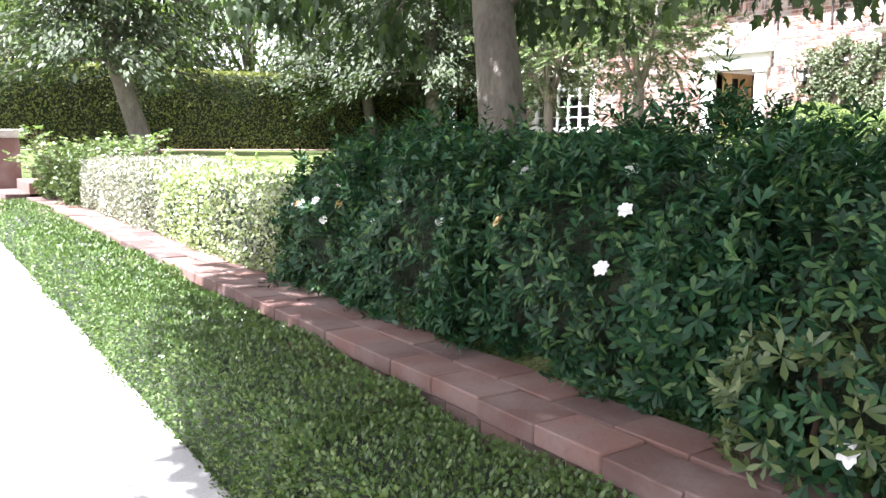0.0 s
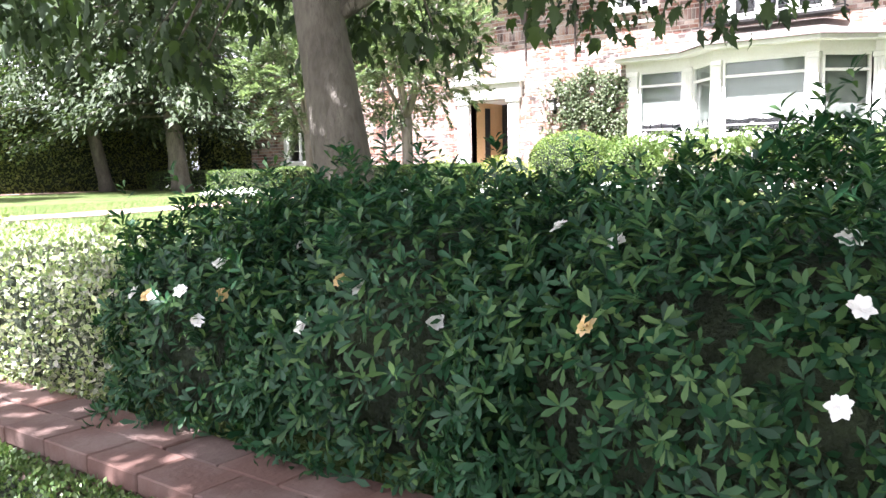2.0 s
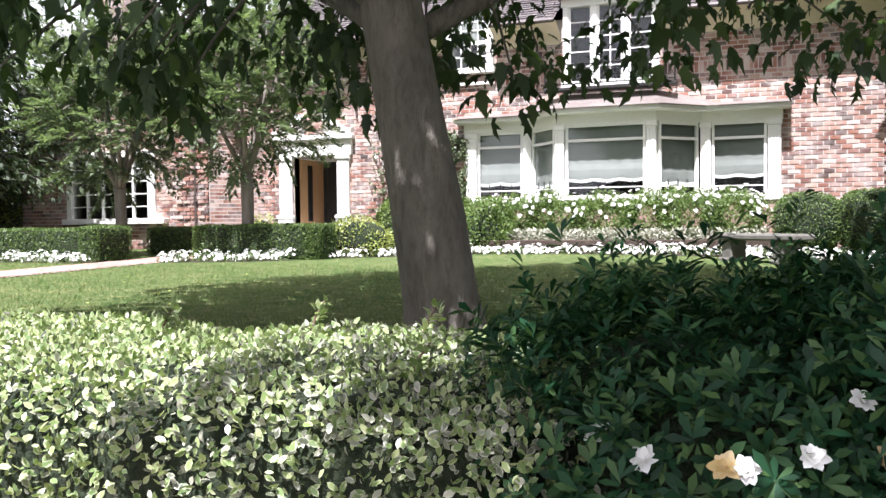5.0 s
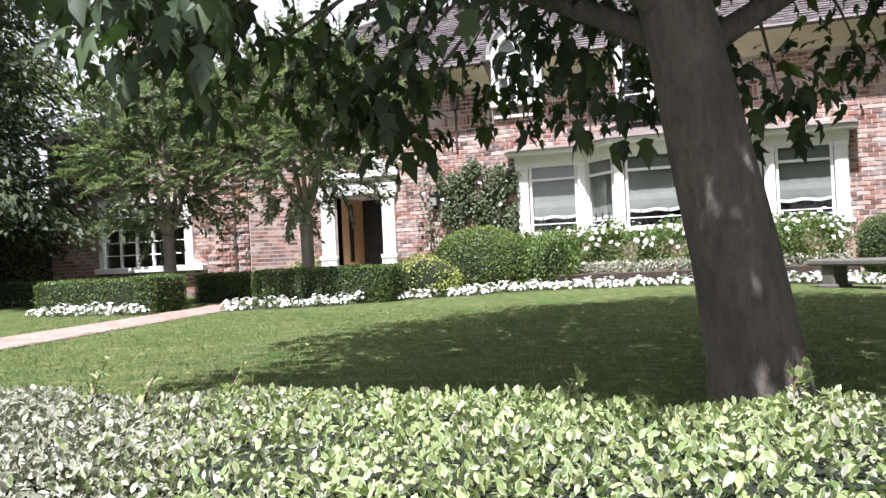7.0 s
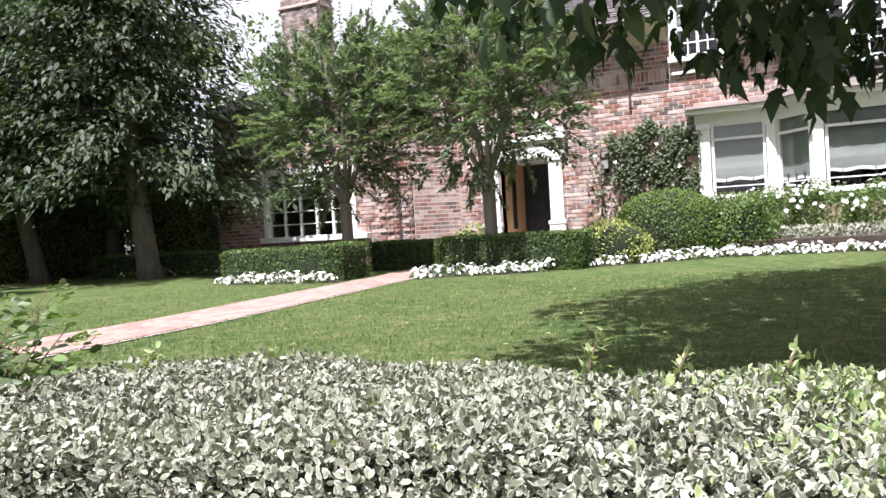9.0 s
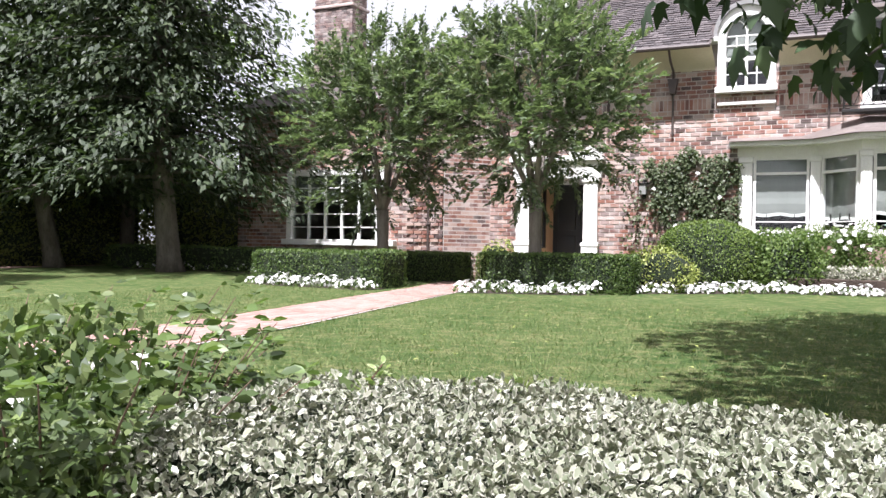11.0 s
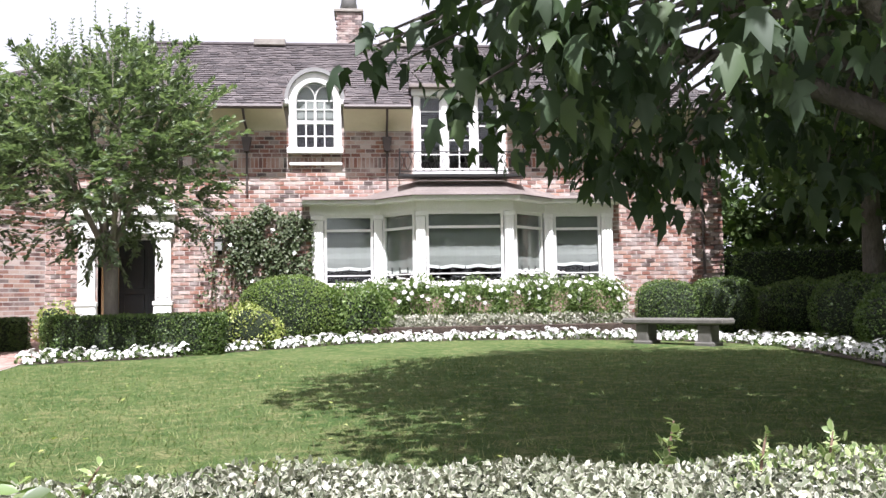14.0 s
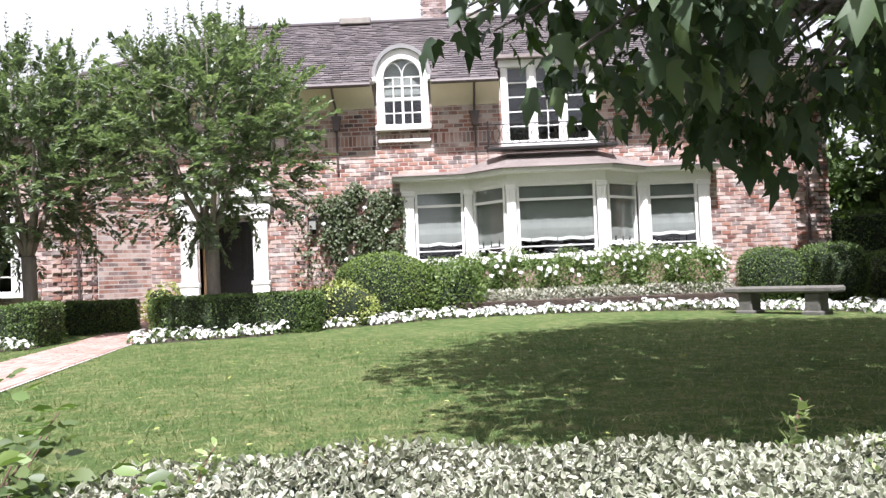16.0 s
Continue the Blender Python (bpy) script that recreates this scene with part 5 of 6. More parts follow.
def myrtle(at, top, rad, fork, label):
    x, y, z = at
    t = thing("crape_myrtle", at, label, "tree", "crape myrtles by the house")
    tr = Build().tube([(x, y, z - 0.1), (x + 0.01, y + 0.01, z + 0.9), (x, y + 0.02, fork)], [0.15, 0.125, 0.13], 10, 0.12)
    part("trunk", tr, M_PALEBARK, t, "smooth pale bark trunk", smooth=True)
    lv, tw = Leaves(), Build()
    zc, hz = fork + 0.47 * (top - fork), 0.47 * (top - fork)
    ends = []
    for k in range(7):
        a = 2.399 * k + x
        f = 0.4 + 0.55 * ((k * 0.53) % 1)
        end = (x + rad * 0.62 * f * math.cos(a), y + rad * 0.62 * f * math.sin(a), fork + (top - fork) * (0.55 + 0.15 * math.sin(k * 2.0)))
        part("limb", limb(Build(), (x, y + 0.02, fork - 0.06), end, 0.07, 0.022, -0.15, 0.05, 6, 7), M_PALEBARK, t, smooth=True)
        ends.append((Vector((x, y, fork)).lerp(Vector(end), 0.55), Vector(end)))
    for k in range(56):
        cz = 1 - 2 * (k + 0.5) / 56
        a = 2.399963 * k + 0.5 * x
        q = math.sqrt(1 - cz * cz) * (0.95 if k % 3 else 0.55)
        c = Vector((x + rad * 0.86 * q * math.cos(a), y + rad * 0.86 * q * math.sin(a), zc + hz * (0.82 if k % 3 else 0.45) * cz + 0.1 * math.sin(k * 5.0)))
        p0 = min((e for pair in ends for e in pair), key=lambda e: (e - c).length)
        limb(tw, p0, c, 0.018, 0.005, 0.08, 0.0, 4, 5)
        for _ in range(17):
            d = Vector(unit(1)[0])
            out = (c - Vector((x, y, zc - 0.6))).normalized()
            st_ = c + d * 0.34
            dr = (out * 0.7 + d * 0.8 + Vector((0, 0, 0.35))).normalized()
            L = 0.3 + 0.3 * rng.random()
            m = 13
            pos = np.array([tuple(st_ + dr * (L * u / (m - 1)) + Vector((0, 0, -0.12 * (u / m) ** 2))) for u in range(m)])
            for sd in (-1, 1):
                aw = np.cross(np.array(dr), (0.1, 0.2, 1.0)) * sd
                lv.add(pos, aw + np.array(dr) * 0.7 + unit(m) * 0.45, np.tile((0, 0, 1.0), (m, 1)) + unit(m) * 0.5, 0.13 * (0.65 + 0.6 * rng.random(m)), LEAF)
    for k in range(40):
        a, f = 2.399 * k, math.sqrt((k + 0.5) / 40)
        bx, by = x + rad * 0.78 * f * math.cos(a), y + rad * 0.78 * f * math.sin(a)
        h = 0.45 + 0.55 * rng.random()
        zt = zc + hz * math.sqrt(max(0.05, 1 - f * f)) * 0.86
        tw.tube([(bx, by, zt - 0.2), (bx + 0.05 * math.cos(a), by + 0.05 * math.sin(a), zt + h)], [0.008, 0.003], 4)
        pos = np.array([(bx + 0.05 * u * math.cos(a), by + 0.05 * u * math.sin(a), zt + h * u) for u in np.linspace(0, 1, 12)])
        for sd in range(3):
            lv.add(pos, unit(12) * (1, 1, 0.3) + (0, 0, 0.55), np.tile((0, 0, 1.0), (12, 1)) + unit(12) * 0.4, 0.105 * (1.1 - 0.5 * np.linspace(0, 1, 12)), LEAF)
    part("twigwork", tw, M_PALEBARK, t, kind="stuff")
    part("crown", lv, M_MYRTLE, t, "light green airy crown of small leaves", kind="stuff")
    return t


myrtle((15.2, 13.95, 0.95), 6.75, 1.98, 2.75, "crape myrtle with smooth forked trunk and light green crown")
myrtle((15.4, 17.4, 0.95), 6.55, 1.9, 2.5, "slender crape myrtle before the casement window")


def conifer(at, top, rad, low_z, r0, lean, n, label):
    x, y, z = at
    t = thing("cedar_tree", at, label, "tree", "tall dark trees by the hedge")
    lx, ly = lean
    tr = Build().tube([(x - lx * 0.2, y - ly * 0.2, z - 0.1), (x, y, z + 0.4), (x + lx * 0.6, y + ly * 0.6, z + 2.2), (x + lx, y + ly, z + 4.5), (x + lx, y + ly, top)], [r0 * 1.35, r0, r0 * 0.85, r0 * 0.65, 0.04], 12, 0.12)
    part("trunk", tr, M_BARK, t, "grey-brown trunk", smooth=True)
    lv = Leaves()
    br = Build()
    for k in range(n):
        f = (k + 0.5) / n
        zz = low_z + (top - low_z) * f
        a = 2.399963 * k
        L = rad * (1 - 0.75 * f) * (0.75 + 0.4 * rng.random())
        p0 = Vector((x + lx, y + ly, zz))
        p1 = p0 + Vector((math.cos(a) * L, math.sin(a) * L, -0.25 * L + 0.2))
        limb(br, p0, p1, 0.05 * (1 - 0.6 * f), 0.008, 0.25, 0, 5, 5)
        m = int(140 + 360 * L / rad)
        s = rng.random(m) ** 0.7
        pos = np.array(p0)[None] * (1 - s[:, None]) + np.array(p1)[None] * s[:, None]
        pos[:, 2] += 0.25 * np.sin(math.pi * s)
        pos += rng.normal(size=(m, 3)) * (0.30, 0.30, 0.22)
        out = np.tile((math.cos(a), math.sin(a), -0.35), (m, 1)) + unit(m) * 0.8
        lv.add(pos, out, np.tile((0, 0, 1.0), (m, 1)) + unit(m) * 0.5, 0.20 * (0.6 + 0.8 * rng.random(m)), SPRAY)
    part("branchwork", br, M_BARK, t, kind="stuff")
    part("crown", lv, M_CEDAR, t, "drooping grey-green sprays", kind="stuff")


conifer((16.1, 24.0, 0.95), 15.0, 4.2, 3.2, 0.30, (-0.25, 0.15), 105, "tall cedar with pale straight trunk and drooping sprays")
conifer((15.9, 28.0, 0.95), 13.0, 4.0, 3.4, 0.24, (-0.5, 0.2), 90, "cedar with a leaning pale trunk before the tall hedge")
conifer((6.3, 24.5, 0.92), 13.0, 3.8, 3.4, 0.30, (-0.9, 0.1), 90, "tree with leaning grey trunk near the path")
conifer((19.0, 28.5, 0.95), 12.0, 3.6, 3.6, 0.22, (0.1, 0.0), 70, "dark tree in the corner beside the house")


def leafy_tree(at, top, rad, low_z, mat, n, label, size=0.24, cat="tree"):
    x, y, z = at
    t = thing("garden_tree", at, label, cat, "background trees")
    part("trunk", Build().tube([(x, y, z - 0.3), (x + 0.1, y, z + 2), (x, y + 0.1, (low_z + top) / 2)], [0.3, 0.22, 0.1], 9, 0.15), M_BARK, t, smooth=True)
    lv = Leaves()
    bb = Build()
    for k in range(n):
        d = unit(1)[0]
        f = rng.random() ** 0.35
        c = (x + d[0] * rad * f, y + d[1] * rad * f, (low_z + top) / 2 + d[2] * (top - low_z) / 2 * f)
        p, dd = in_ball(c, 0.75, 60, 0.8)
        lv.add(p, dd + unit(60) * 0.7, unit(60) * 0.7 + (0, 0, 0.7), size * (0.6 + 0.7 * rng.random(60)), DIAMOND)
        if k % 6 == 0:
            limb(bb, (x, y, low_z + 0.3), c, 0.06, 0.015, 0.3, 0, 4, 5)
    part("branchwork", bb, M_BARK, t, kind="stuff")
    part("crown", lv, mat, t, kind="stuff")


for at, top, rad, low_z, n in (((9.0, 33.5, 0.5), 9.5, 3.2, 2.6, 95), ((13.5, 34.5, 0.5), 10.5, 3.4, 2.6, 105), ((18.5, 34.0, 0.5), 10.5, 3.4, 2.4, 105), ((4.0, 35.5, 0.5), 9.0, 3.0, 2.4, 85), ((-0.5, 40.0, 0.5), 9.5, 3.6, 2.4, 90), ((23.5, 31.0, 0.5), 11.0, 3.6, 1.8, 110), ((29.0, 29.0, 0.5), 11.0, 3.8, 1.5, 80), ((6.5, 44.0, 0.5), 12.0, 4.0, 3.0, 80), ((12.5, 45.0, 0.5), 13.0, 4.0, 3.0, 80)):
    leafy_tree(at, top, rad, low_z, M_FARLEAF, n, "full leafy tree beyond the tall hedge")
# the trees at x 16.8 and 12.2 are added to shade the bushes
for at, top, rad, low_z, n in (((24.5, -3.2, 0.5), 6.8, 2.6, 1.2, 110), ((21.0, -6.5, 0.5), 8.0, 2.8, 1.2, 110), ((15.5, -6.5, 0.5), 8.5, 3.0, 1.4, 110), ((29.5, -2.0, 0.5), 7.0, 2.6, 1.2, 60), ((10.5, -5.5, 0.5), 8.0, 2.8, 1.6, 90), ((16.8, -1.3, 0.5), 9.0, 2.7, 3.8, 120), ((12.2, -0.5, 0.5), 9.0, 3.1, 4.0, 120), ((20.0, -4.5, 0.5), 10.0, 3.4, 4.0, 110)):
    leafy_tree(at, top, rad, low_z, M_SIDELEAF, n, "dense dark leafy tree beside the house, some of the row added for shade", 0.32)


# ---- hedges and bushes ----
def bush(name, c, half, k, n, size, mat, label, cat, shape=DIAMOND, rough=0.04, group="", depth=0.05, lift=0.5):
    t = thing(name, (c[0], c[1], c[2] - half[2]), label, cat, group)
    # core coloured near-black for the shade under the leaf coat
    part("shade_core", core(c, half, k, shrink=0.93 - 1.1 * max(0, rough - 0.05), n=14), M_INNER, t, smooth=True)
    lv = Leaves()
    p, nr = on_blob(c, half, k, n, c[0] + c[1], rough, -1.1)
    leaf_coat(lv, p, nr, size, shape, lift, 0.9, depth, 0.25)
    part("foliage", lv, mat, t, kind="stuff")
    return t


bush("tall_hedge", (11.0, 29.4, 2.3), (9.5, 0.75, 1.42), 14, 52000, 0.095, M_TALLHEDGE, "tall clipped olive-green boundary hedge with flat top", "hedge", rough=0.05)
bush("tall_hedge", (21.6, 27.6, 2.4), (2.2, 0.9, 1.5), 5, 9000, 0.11, M_TALLHEDGE, "dense dark hedge closing the corner beside the house", "hedge", rough=0.15)
bush("tall_hedge", (-1.5, 32.5, 2.1), (3.6, 0.8, 1.4), 12, 12000, 0.10, M_TALLHEDGE, "continuing tall clipped hedge along the street", "hedge")
solid("hedge_edging", Build().soft(2.6, 18.5, 28.35, 28.5, 0.85, 1.0, 0.02), M_PATHBRICK, "pale brick edging along the foot of the tall hedge", "edging", kind="structure")
BOXES = [((14.95, 13.5, 1.30), (0.36, 1.45, 0.36)), ((15.02, 12.2, 1.30), (0.38, 0.22, 0.36)), ((14.0, 17.95, 1.26), (0.42, 1.5, 0.36)), ((13.95, 16.55, 1.24), (0.52, 0.24, 0.42)), ((16.7, 16.75, 1.26), (0.4, 0.75, 0.36))]
for c, h in BOXES:
    bush("box_hedge", c, h, 14, int(9000 * (h[0] + h[1])), 0.04, M_BOX, "clipped box hedge beside the garden path", "hedge", group="box hedges", rough=0.02)
bush("box_hedge", (17.5, 23.5, 1.25), (0.4, 4.0, 0.36), 12, 9000, 0.06, M_BOX, "low dark clipped hedge under the trees", "hedge", group="box hedges")
bush("round_bush", (17.95, 11.12, 1.54), (0.85, 1.1, 0.86), 2.2, 15000, 0.045, M_DOME, "smooth clipped dome-shaped green bush", "bush")
bush("leafy_bush", (18.1, 9.65, 1.5), (0.65, 0.85, 0.68), 2.4, 8500, 0.08, M_ROSELEAF, "loose green shrub beside the dome bush", "bush", LEAF, 0.22, depth=0.2)
bush("yellow_bush", (16.0, 11.75, 1.34), (0.52, 0.72, 0.46), 2.4, 3800, 0.06, M_YELLOW, "bright yellow-green low bush", "bush", LEAF, 0.18, depth=0.16)
bush("round_bush", (17.7, 3.0, 1.58), (0.65, 0.62, 0.60), 2.8, 7000, 0.04, M_BOX, "clipped round bush behind the bench", "bush")
bush("round_bush", (17.5, 1.85, 1.60), (0.72, 0.68, 0.63), 2.8, 8000, 0.04, M_BOX, "larger clipped round bush behind the bench", "bush")
bush("side_hedge", (20.9, -2.6, 2.0), (0.7, 3.2, 1.05), 8, 16000, 0.06, M_BOX, "tall dark hedge beside the house corner", "hedge", rough=0.08)
bush("mound_shrub", (18.3, -0.4, 1.45), (0.9, 1.2, 0.68), 2.6, 9000, 0.05, M_BOX, "broad dark mounded shrub in shade", "shrub", rough=0.1)
bush("mound_shrub", (15.6, -0.6, 1.45), (1.2, 1.3, 0.75), 2.6, 9000, 0.05, M_BOX, "broad dark mounded shrub in shade", "shrub", rough=0.1)
bush("mound_shrub", (12.6, 0.3, 1.4), (1.3, 1.2, 0.7), 2.6, 9000, 0.055, M_BOX, "broad dark mounded shrub in shade", "shrub", rough=0.1)
bush("mound_shrub", (9.8, 1.2, 1.35), (1.3, 1.1, 0.62), 2.6, 8000, 0.055, M_BOX, "broad dark mounded shrub in shade", "shrub", rough=0.1)

# roses before the bay
for k, (x, y, h) in enumerate(((18.55, 9.0, 0.62), (18.6, 8.0, 0.66), (18.5, 7.0, 0.60), (18.55, 6.1, 0.60), (18.5, 5.2, 0.70), (18.3, 4.3, 0.62))):
    r = thing("rose_bush", (x, y, 1.0), "white flowering rose bush before the bay window", "bush", "white roses")
    lv = Leaves()
    p, nr = on_blob((x, y, 1.68), (0.5, 0.64, h * 1.0), 2.4, 6800, k * 1.3, 0.2)
    leaf_coat(lv, p, nr, 0.066, LEAF, 0.5, 0.9, 0.3, 0.3)
    part("foliage", lv, M_ROSELEAF, r, kind="stuff")
    st_ = Build()
    for q in range(9):
        a = 0.7 * q
        st_.tube([(x + 0.12 * math.cos(a), y + 0.3 * math.sin(a), 0.95), (x + 0.2 * math.cos(a), y + 0.42 * math.sin(a), 1.5)], [0.014, 0.008], 5)
    part("stemwork", st_, M_TWIG, r, "bare twiggy stems", kind="stuff")
    p, nr = on_blob((x, y, 1.74), (0.52, 0.65, h * 1.0), 2.4, 110, k * 1.3, 0.22, 0.0)
    for a, c in zip(p, nr):
        part("flower", flower_at(a, c + np.array((-0.3, 0, 0.3)), 0.052, 5), M_PETAL, r)
solid("bed_edging", Build().soft(17.62, 17.75, 3.6, 9.6, 0.95, 1.27, 0.02), M_SOIL, "low dark edging strip of the rose bed", "edging", kind="structure")

# pink and white undergrowth at the foot of the roses
lv = Leaves()
n = 6500
p = np.column_stack([rng.uniform(17.8, 18.3, n), rng.uniform(3.7, 9.3, n), rng.uniform(1.15, 1.5, n)])
lv.add(p, unit(n), unit(n) + (-0.6, 0, 0.4), 0.06, ROUND)
solid("undergrowth", lv, M_VARI, "pale leaves and stems at the foot of the roses", "plants", kind="stuff")

# white bedding flowers along the lawn
EDGE_A = [(13.55, 14.75), (13.95, 13.9), (14.35, 12.9), (15.3, 12.15), (16.2, 10.9), (17.05, 9.9), (17.3, 8.8), (17.4, 7.6), (17.2, 6.2), (16.7, 5.0), (15.9, 3.6), (14.6, 2.6), (12.6, 2.4), (10.6, 2.7), (8.9, 3.1)]
EDGE_B = [(13.0, 16.35), (13.2, 17.2), (13.25, 18.2), (13.5, 19.3)]
EDGE_C = [(16.1, 18.5), (16.9, 20.5), (17.1, 23.0), (17.0, 26.5)]


def bedding(points, gap, full, label):
    """Low mounds of leaves set with white flowers, one after another along a line."""
    t = thing("bedding_flowers", (points[0][0], points[0][1], 0.95), label, "flowers", kind="stuff")
    gl, pl = Leaves(), Leaves()
    for a, b in zip(points, points[1:]):
        a, b = Vector((*a, 0)), Vector((*b, 0))
        d = (b - a).normalized()
        s = Vector((-d.y, d.x, 0))
        for k in range(max(1, round((b - a).length / gap))):
            for row in (-0.11, 0.11):
                c = a + d * (gap * (k + rng.uniform(-0.4, 0.4))) + s * (row + rng.uniform(-0.07, 0.07))
                r, h = rng.uniform(0.10, 0.19), rng.uniform(0.09, 0.20)
                z0 = lawn_z(c.x, c.y)
                n = 26
                u = unit(n)
                u[:, 2] = np.abs(u[:, 2])
                gl.add(np.array([c.x, c.y, z0]) + u * (r * 0.85, r * 0.85, h * 0.8), u + unit(n) * 0.6, u + unit(n) * 0.4, 0.06, ROUND)
                m = int(rng.integers(7, 15) * full)
                if m < 1:
                    continue
                u = unit(m)
                u[:, 2] = np.abs(u[:, 2]) + 0.15
                p = np.array([c.x, c.y, z0 + 0.02]) + u * (r, r, h)
                e1 = np.cross(u, unit(m))
                e1 /= np.linalg.norm(e1, axis=1, keepdims=True)
                e2 = np.cross(u, e1)
                sz = 0.040 * (0.8 + 0.5 * rng.random(m))
                for q in range(5):
                    w = 2 * math.pi * q / 5
                    pl.add(p, e1 * math.cos(w) + e2 * math.sin(w) + u * 0.3, u, sz, ROUND)
    part("leaves", gl, M_BOX, t, kind="stuff")
    part("petals", pl, M_PETAL, t, "white petals", kind="stuff")


bedding(EDGE_A, 0.185, 1.35, "band of white bedding flowers curving along the lawn")
bedding(EDGE_B, 0.20, 1.2, "white bedding flowers before the clipped hedge")
bedding(EDGE_C, 0.34, 0.2, "sparse white bedding flowers in deep shade")
sb = Build()
for pts, w in ((EDGE_A, 0.5), (EDGE_B, 0.5), (EDGE_C, 0.4)):
    rows = []
    for k, q in enumerate(pts):
        d = Vector((*pts[min(k + 1, len(pts) - 1)], 0)) - Vector((*pts[max(k - 1, 0)], 0))
        s = Vector((-d.y, d.x, 0)).normalized()
        if s.x > 0:
            s = -s
        lo, hi = Vector((*q, 0)) + s * 0.24, Vector((*q, 0)) - s * w
        rows.append([(lo.x, lo.y, lawn_z(lo.x, lo.y) + 0.006), (hi.x, hi.y, lawn_z(hi.x, hi.y) + 0.02)])
    sb.sheet(rows)
solid("flower_bed_soil", sb, M_SOIL, "dark soil of the flower beds", "soil", kind="structure")

# climber on the wall
cl = thing("wall_climber", (FX, 12.0, 1.0), "dense dusty-green climbing plant trained on the brick wall", "climber")
n = 8500
yy = rng.uniform(10.75, 13.5, n)
zz = 1.4 + 2.85 * rng.random(n) ** 0.8
top_z = 4.0 + 0.12 * np.sin(yy * 3.3) + 0.10 * np.sin(yy * 8.0) - 0.35 * np.maximum(0, yy - 12.9)
left = 12.55 + 0.45 * np.clip((zz - 2.4) / 1.2, 0, 1) + 0.16 * np.sin(zz * 5) + 0.10 * np.sin(zz * 11)
gaps = np.sin(yy * 6.1 + zz * 2.3) + np.sin(yy * 3.2 - zz * 5.7) + np.sin(yy * 11.0 + zz * 9.0) * 0.6
keep = (zz < top_z) & (gaps > -1.35) & ((yy < left) | (rng.random(n) < 0.12)) & ((zz > 1.9) | (rng.random(n) < 0.5))
yy, zz = yy[keep], zz[keep]
m = len(yy)
lv = Leaves()
lv.add(np.column_stack([FX - 0.02 - 0.32 * rng.random(m) ** 1.5, yy, zz]), unit(m) + (-0.4, 0, -0.1), np.tile((-1.0, 0, 0.4), (m, 1)) + unit(m) * 0.6, 0.085 * (0.7 + 0.6 * rng.random(m)), ROUND)
part("foliage", lv, M_VINE, cl, kind="stuff")
for k in range(9):
    vb = Build()
    y = 11.3 + 0.24 * k
    limb(vb, (FX - 0.03, y, 0.95), (FX - 0.06, y + 0.3 * math.sin(k * 2.0), 3.6), 0.022, 0.008, 0, 0.0, 6, 5)
    part("stem", vb, M_TWIG, cl, "bare woody stem on the brick")
for k in range(5):
    part("flower", flower_at((FX - 0.36, 11.2 + 0.5 * k, 3.0 + 0.7 * math.sin(k * 2.2)), (-1, 0, 0.3), 0.05), M_PETAL, cl)
bush("small_shrub", (19.9, 16.6, 1.35), (0.35, 0.4, 0.55), 2.4, 900, 0.08, M_YELLOW, "small pale shrub beside the entrance", "shrub", LEAF, 0.15)

# stone bench
be = thing("garden_bench", (14.7, 3.95, 0.95), "weathered grey stone garden bench on the lawn edge", "bench")
d = Vector((1.25, 1.0, 0)).normalized()
s = Vector((-d.y, d.x, 0))
mid = Vector((14.7, 3.95, 0))
def oriented(u0, u1, v0, v1, z0, z1, c=0.02):
    b = Build().soft(u0, u1, v0, v1, z0, z1, c)
    b.v = [tuple(mid + d * p[0] + s * p[1] + Vector((0, 0, p[2]))) for p in b.v]
    return b


part("seat", oriented(-1.02, 1.02, -0.22, 0.22, 1.32, 1.43, 0.03), M_BENCH, be, "thick rounded stone slab")
for u in (-0.62, 0.62):
    leg = part("leg", oriented(u - 0.13, u + 0.13, -0.16, 0.16, 0.95, 1.32), M_BENCH, be)
    part("foot", oriented(u - 0.18, u + 0.18, -0.19, 0.19, 0.93, 1.02), M_BENCH, leg)

# grass blades
lv = Leaves()
n = 90000
gx = 3.4 + 9.5 * rng.random(n) ** 1.5
gy = rng.uniform(2.2, 19.0, n)
keep = np.abs(gy - (13.25 + 0.185 * (gx - 2.2))) > 0.56
gx, gy = gx[keep], gy[keep]
gz = np.array([lawn_z(x, y) for x, y in zip(gx, gy)])
m = len(gx)
lv.add(np.column_stack([gx, gy, gz - 0.004]), unit(m) * 0.9 + (0, 0, 0.9), unit(m), 0.043 * (0.5 + 0.8 * rng.random(m)), BLADE)
solid("grass", lv, M_GRASS, "short mown grass blades of the lawn", "grass", kind="stuff")
# fallen yellow leaves
lv = Leaves()
n = 130
px, py = rng.uniform(4, 12.5, n), rng.uniform(3, 13, n)
lv.add(np.column_stack([px, py, [lawn_z(x, y) + 0.03 for x, y in zip(px, py)]]), unit(n) * (1, 1, 0.2), np.tile((0, 0, 1.0), (n, 1)), 0.05, ROUND)
solid("fallen_leaves", lv, M_YELLOW, "scattered pale fallen leaves on the lawn", "leaves", kind="stuff")

# ---- bricks, tiles and slabs, one by one ----
BR = random.Random(11)


def brick_mesh(name, lx, ly, lz, c, mat):
    me = to_mesh(name, Build().soft(-lx / 2, lx / 2, -ly / 2, ly / 2, -lz / 2, lz / 2, c), mat)
    return me


def piece(name, me, at, parent, rz=0.0):
    ob = new(name, me)
    off = ORIGIN[parent.name]
    ob.parent = parent
    ob.matrix_basis = Matrix.Translation((Vector(at) - Vector(off)) * K) @ Matrix.Rotation(rz, 4, "Z")
    return ob


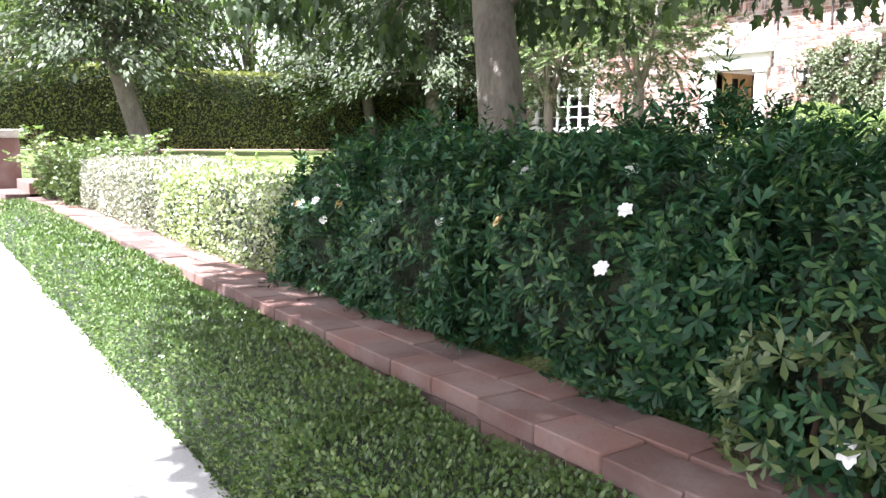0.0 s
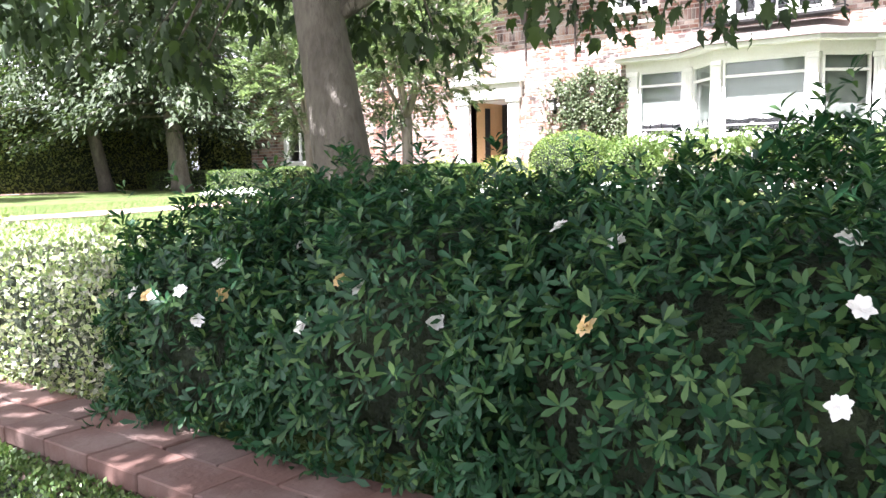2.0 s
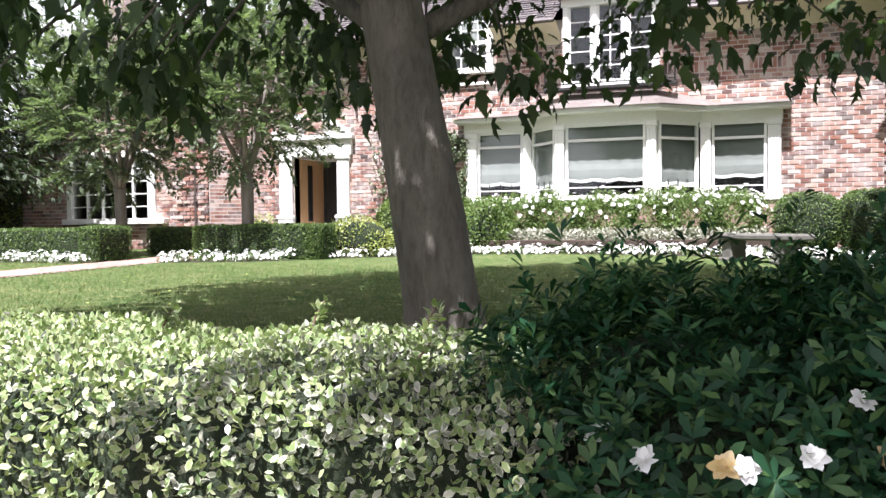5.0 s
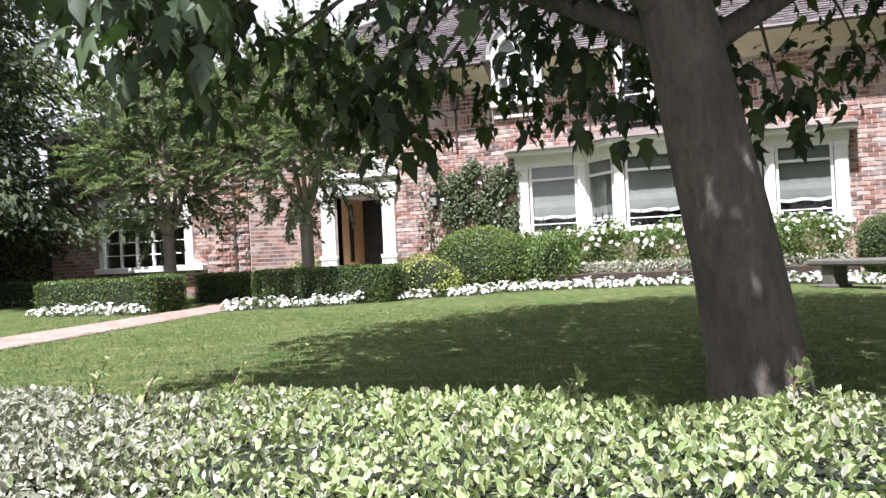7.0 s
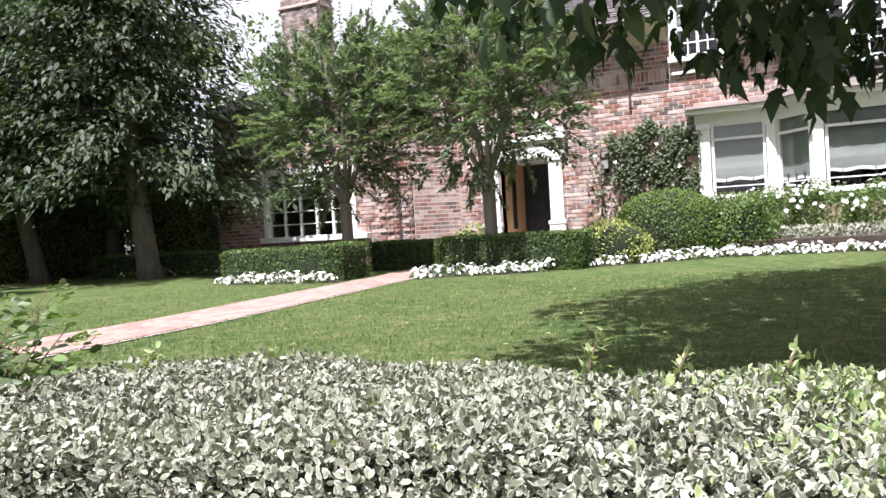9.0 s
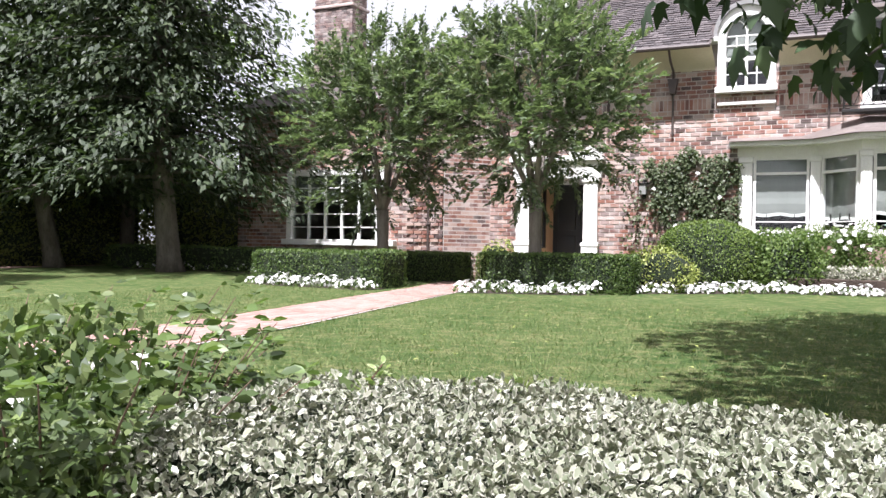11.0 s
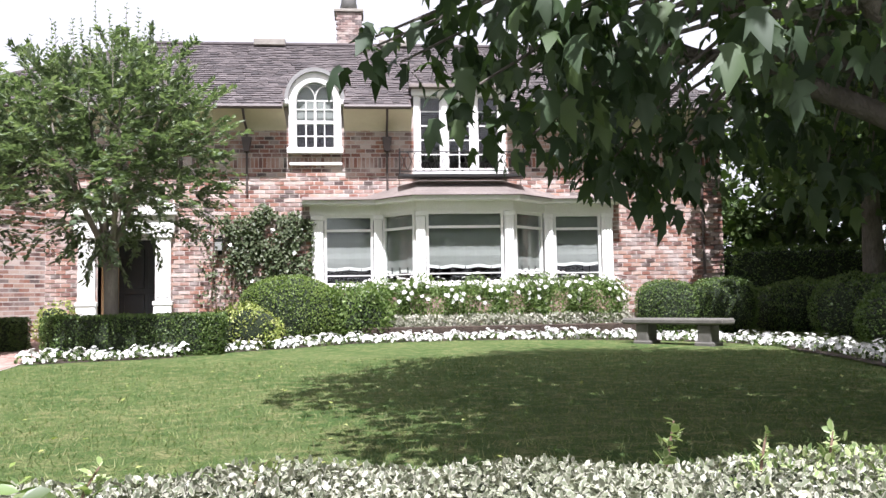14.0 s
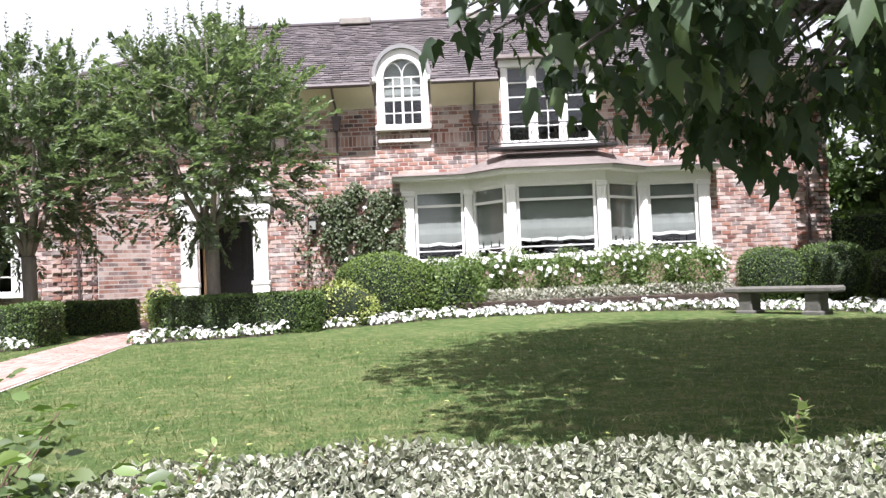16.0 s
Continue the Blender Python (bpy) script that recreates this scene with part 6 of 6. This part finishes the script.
# wall cap: two rows of bricks
cap_me = [brick_mesh("brick", 0.194 + d, 0.2935, 0.07, 0.005, M_CAP) for d in (-0.003, 0.0, 0.003)]
face_me = brick_mesh("brick", 0.10, 0.205, 0.06, 0.006, M_CAP)
capf = Build()
y = -8.9
k = 0
while y < 12.5:
    for r, x in ((0, 1.66 + 0.096), (1, 1.66 + 0.297)):
        yy = y + (0.15 if r else 0)
        at = (x + BR.uniform(-0.004, 0.004), yy, 0.615 + BR.uniform(-0.006, 0.006))
        if -0.4 < y < 12.5:
            piece("brick", cap_me[k % 3], at, gw, BR.uniform(-0.012, 0.012))
        else:
            capf.soft(at[0] - 0.095, at[0] + 0.095, yy - 0.145, yy + 0.145, 0.58, 0.65, 0.005)
        k += 1
    y += 0.296
for j in range(7):
    y = -8.9 + (0.11 if j % 2 else 0)
    z = 0.54 - j * 0.075
    while y < 12.5:
        at = (1.735 + BR.uniform(-0.003, 0.003), y, z)
        if j < 2 and 0.2 < y < 8.5:
            piece("brick", face_me, at, gw)
        else:
            capf.soft(at[0] - 0.05, at[0] + 0.05, y - 0.102, y + 0.102, z - 0.03, z + 0.03, 0.006)
        y += 0.216
part("bricks", capf, M_CAP, gw, "weathered dark red wall bricks", kind="stuff")

# pavement slabs
slab_mes = {}
jy = [-5.2 + 1.27 * q for q in range(26)]
for q, y in enumerate(jy):
    for x0, x1 in ((-1.4, -0.165), (-0.155, 1.1)):
        key = (x0, q % 2)
        if key not in slab_mes:
            slab_mes[key] = to_mesh("slab", Build().soft(x0, x1, 0.005, 1.262, -0.06, 0.0, 0.006), M_WALK)
        ob = new("slab", slab_mes[key])
        ob.parent = pavement
        ob.matrix_basis = Matrix.Translation(Vector((0, y, walk_z(y))) * K) @ Matrix.Rotation(math.atan(0.03) if -6 < y < 29 else 0, 4, "X")

# garden path and steps
path = thing("garden_path", (9.0, 14.6, 0.95), "pale pink brick garden path crossing the lawn", "path", kind="structure")
def path_mid(x):
    return 13.25 + 0.185 * (x - 2.2)


pb = Build()
pb.sheet([[(x, path_mid(x) + s * 0.58, lawn_z(max(x, 3.41), 14) + 0.012) for s in (-1, 1)] for x in (2.2, 4, 6, 7, 9, 11, 14, 16, 19, 20.3)])
part("bed", pb, M_MORTAR, path, "sandy joints")
pbm = [brick_mesh("brick", 0.215, 0.102, 0.05, 0.006, M_PATHBRICK) for d in (0, 1)]
rest = Build()
x = 2.35
row = 0
rot = math.atan(0.185)
while x < 20.0:
    for j in range(10):
        s = -0.495 + j * 0.11
        xx = x + (0.11 if j % 2 else 0)
        yy = path_mid(xx) + s
        z = lawn_z(max(3.41, xx), 14) + BR.uniform(-0.003, 0.002)
        if 4.6 < x < 10.6:
            piece("brick", pbm[0], (xx, yy, z), path, rot)
        else:
            rest.soft(xx - 0.105, xx + 0.105, yy - 0.05, yy + 0.05, z - 0.025, z + 0.025, 0.006)
    x += 0.224
part("bricks", rest, M_PATHBRICK, path, "pale pink paving bricks", kind="stuff")

st = thing("garden_steps", (1.6, 13.2, 0.3), "brick steps from the pavement up to the garden", "steps")
for q in range(4):
    z1 = 0.40 + 0.15 * (q + 1)
    part("step", Build().soft(1.1 + 0.3 * q, 2.45, 12.62, 13.78, 0.1, z1, 0.012), M_CAP, st)
pier = thing("gate_pier", (1.5, 14.1, 0.3), "brick pier with a flat grey stone cap beside the steps", "pier")
part("shaft", Build().soft(1.22, 1.78, 13.82, 14.38, 0.1, 1.45, 0.01), M_CAP, pier)
part("coping", Build().soft(1.16, 1.84, 13.76, 14.44, 1.45, 1.58, 0.02), M_STONE, pier, "grey stone coping")

# house bricks
PROUD = 0.012
def lay(b_near, near, openings, y0, y1, z0, z1, x, parent, quoin=None):
    """Running bond on the plane x, the stretch `near` as pieces; three courses of four stand proud within `quoin`."""
    z, row = z0, 0
    me = None
    while z < z1 - 0.04:
        soldier = openings is MAIN_OPEN and 5.1 <= z < 5.205
        hgt = 0.27 if soldier else 0.105
        for a, c in free_spans(y0, y1, z, z + hgt, openings):
            step = 0.10 if soldier else 0.24
            u = a - (0.12 if row % 2 and not soldier else 0)
            while u < c - 0.02:
                s, e = max(u, a) + 0.011, min(u + step, c) - 0.011
                if e - s > 0.02:
                    out = PROUD + BR.uniform(-0.004, 0.006)
                    if quoin and quoin[0] < (s + e) / 2 < quoin[1] and row % 4:
                        out += 0.045
                    if near and near[0] < s and e < near[1] and near[2] < z < near[3] and e - s > 0.21:
                        if me is None:
                            me = to_mesh("brick", Build().soft(-0.02, PROUD, -0.109, 0.109, -0.0395, 0.0395, 0.004), M_BRICK)
                            me.transform(Matrix.Scale(-1, 4, (1, 0, 0)))
                            me.flip_normals()
                        piece("brick", me, (x - (out - PROUD), (s + e) / 2, z + 0.0525), parent)
                    else:
                        b_near.box(x - out, x + 0.002, s, e, z + 0.013, z + hgt - 0.013, "e")
                u += step
        z += hgt
        row += 1


hb = Build()
lay(hb, (3.0, 14.0, 4.3, 5.05), MAIN_OPEN, 0.42, 17.05, 0.9, 6.05, FX, front, (0.42, 1.15))
part("bricks", hb, M_BRICK, front, "weathered pink, red and brown bricks", kind="stuff")
hb = Build()
lay(hb, None, [LWIN], 17.93, 24.6, 0.9, 5.5, WX, wing, (17.93, 18.9))
n = len(hb.v)
tmp = Build()
lay(tmp, None, [], 0, 1.33, 0.9, 5.5, 0.0, wing)
dx, dy = (FX - WX) / 1.33, (17.05 - 17.93) / 1.33
hb.f += [tuple(i + n for i in q) for q in tmp.f]
hb.v += [(WX + dx * p[1] + dy * -p[0] * -1, 17.93 + dy * p[1] + dx * p[0], p[2]) for p in tmp.v]
part("bricks", hb, M_BRICK, wing, "weathered red bricks", kind="stuff")
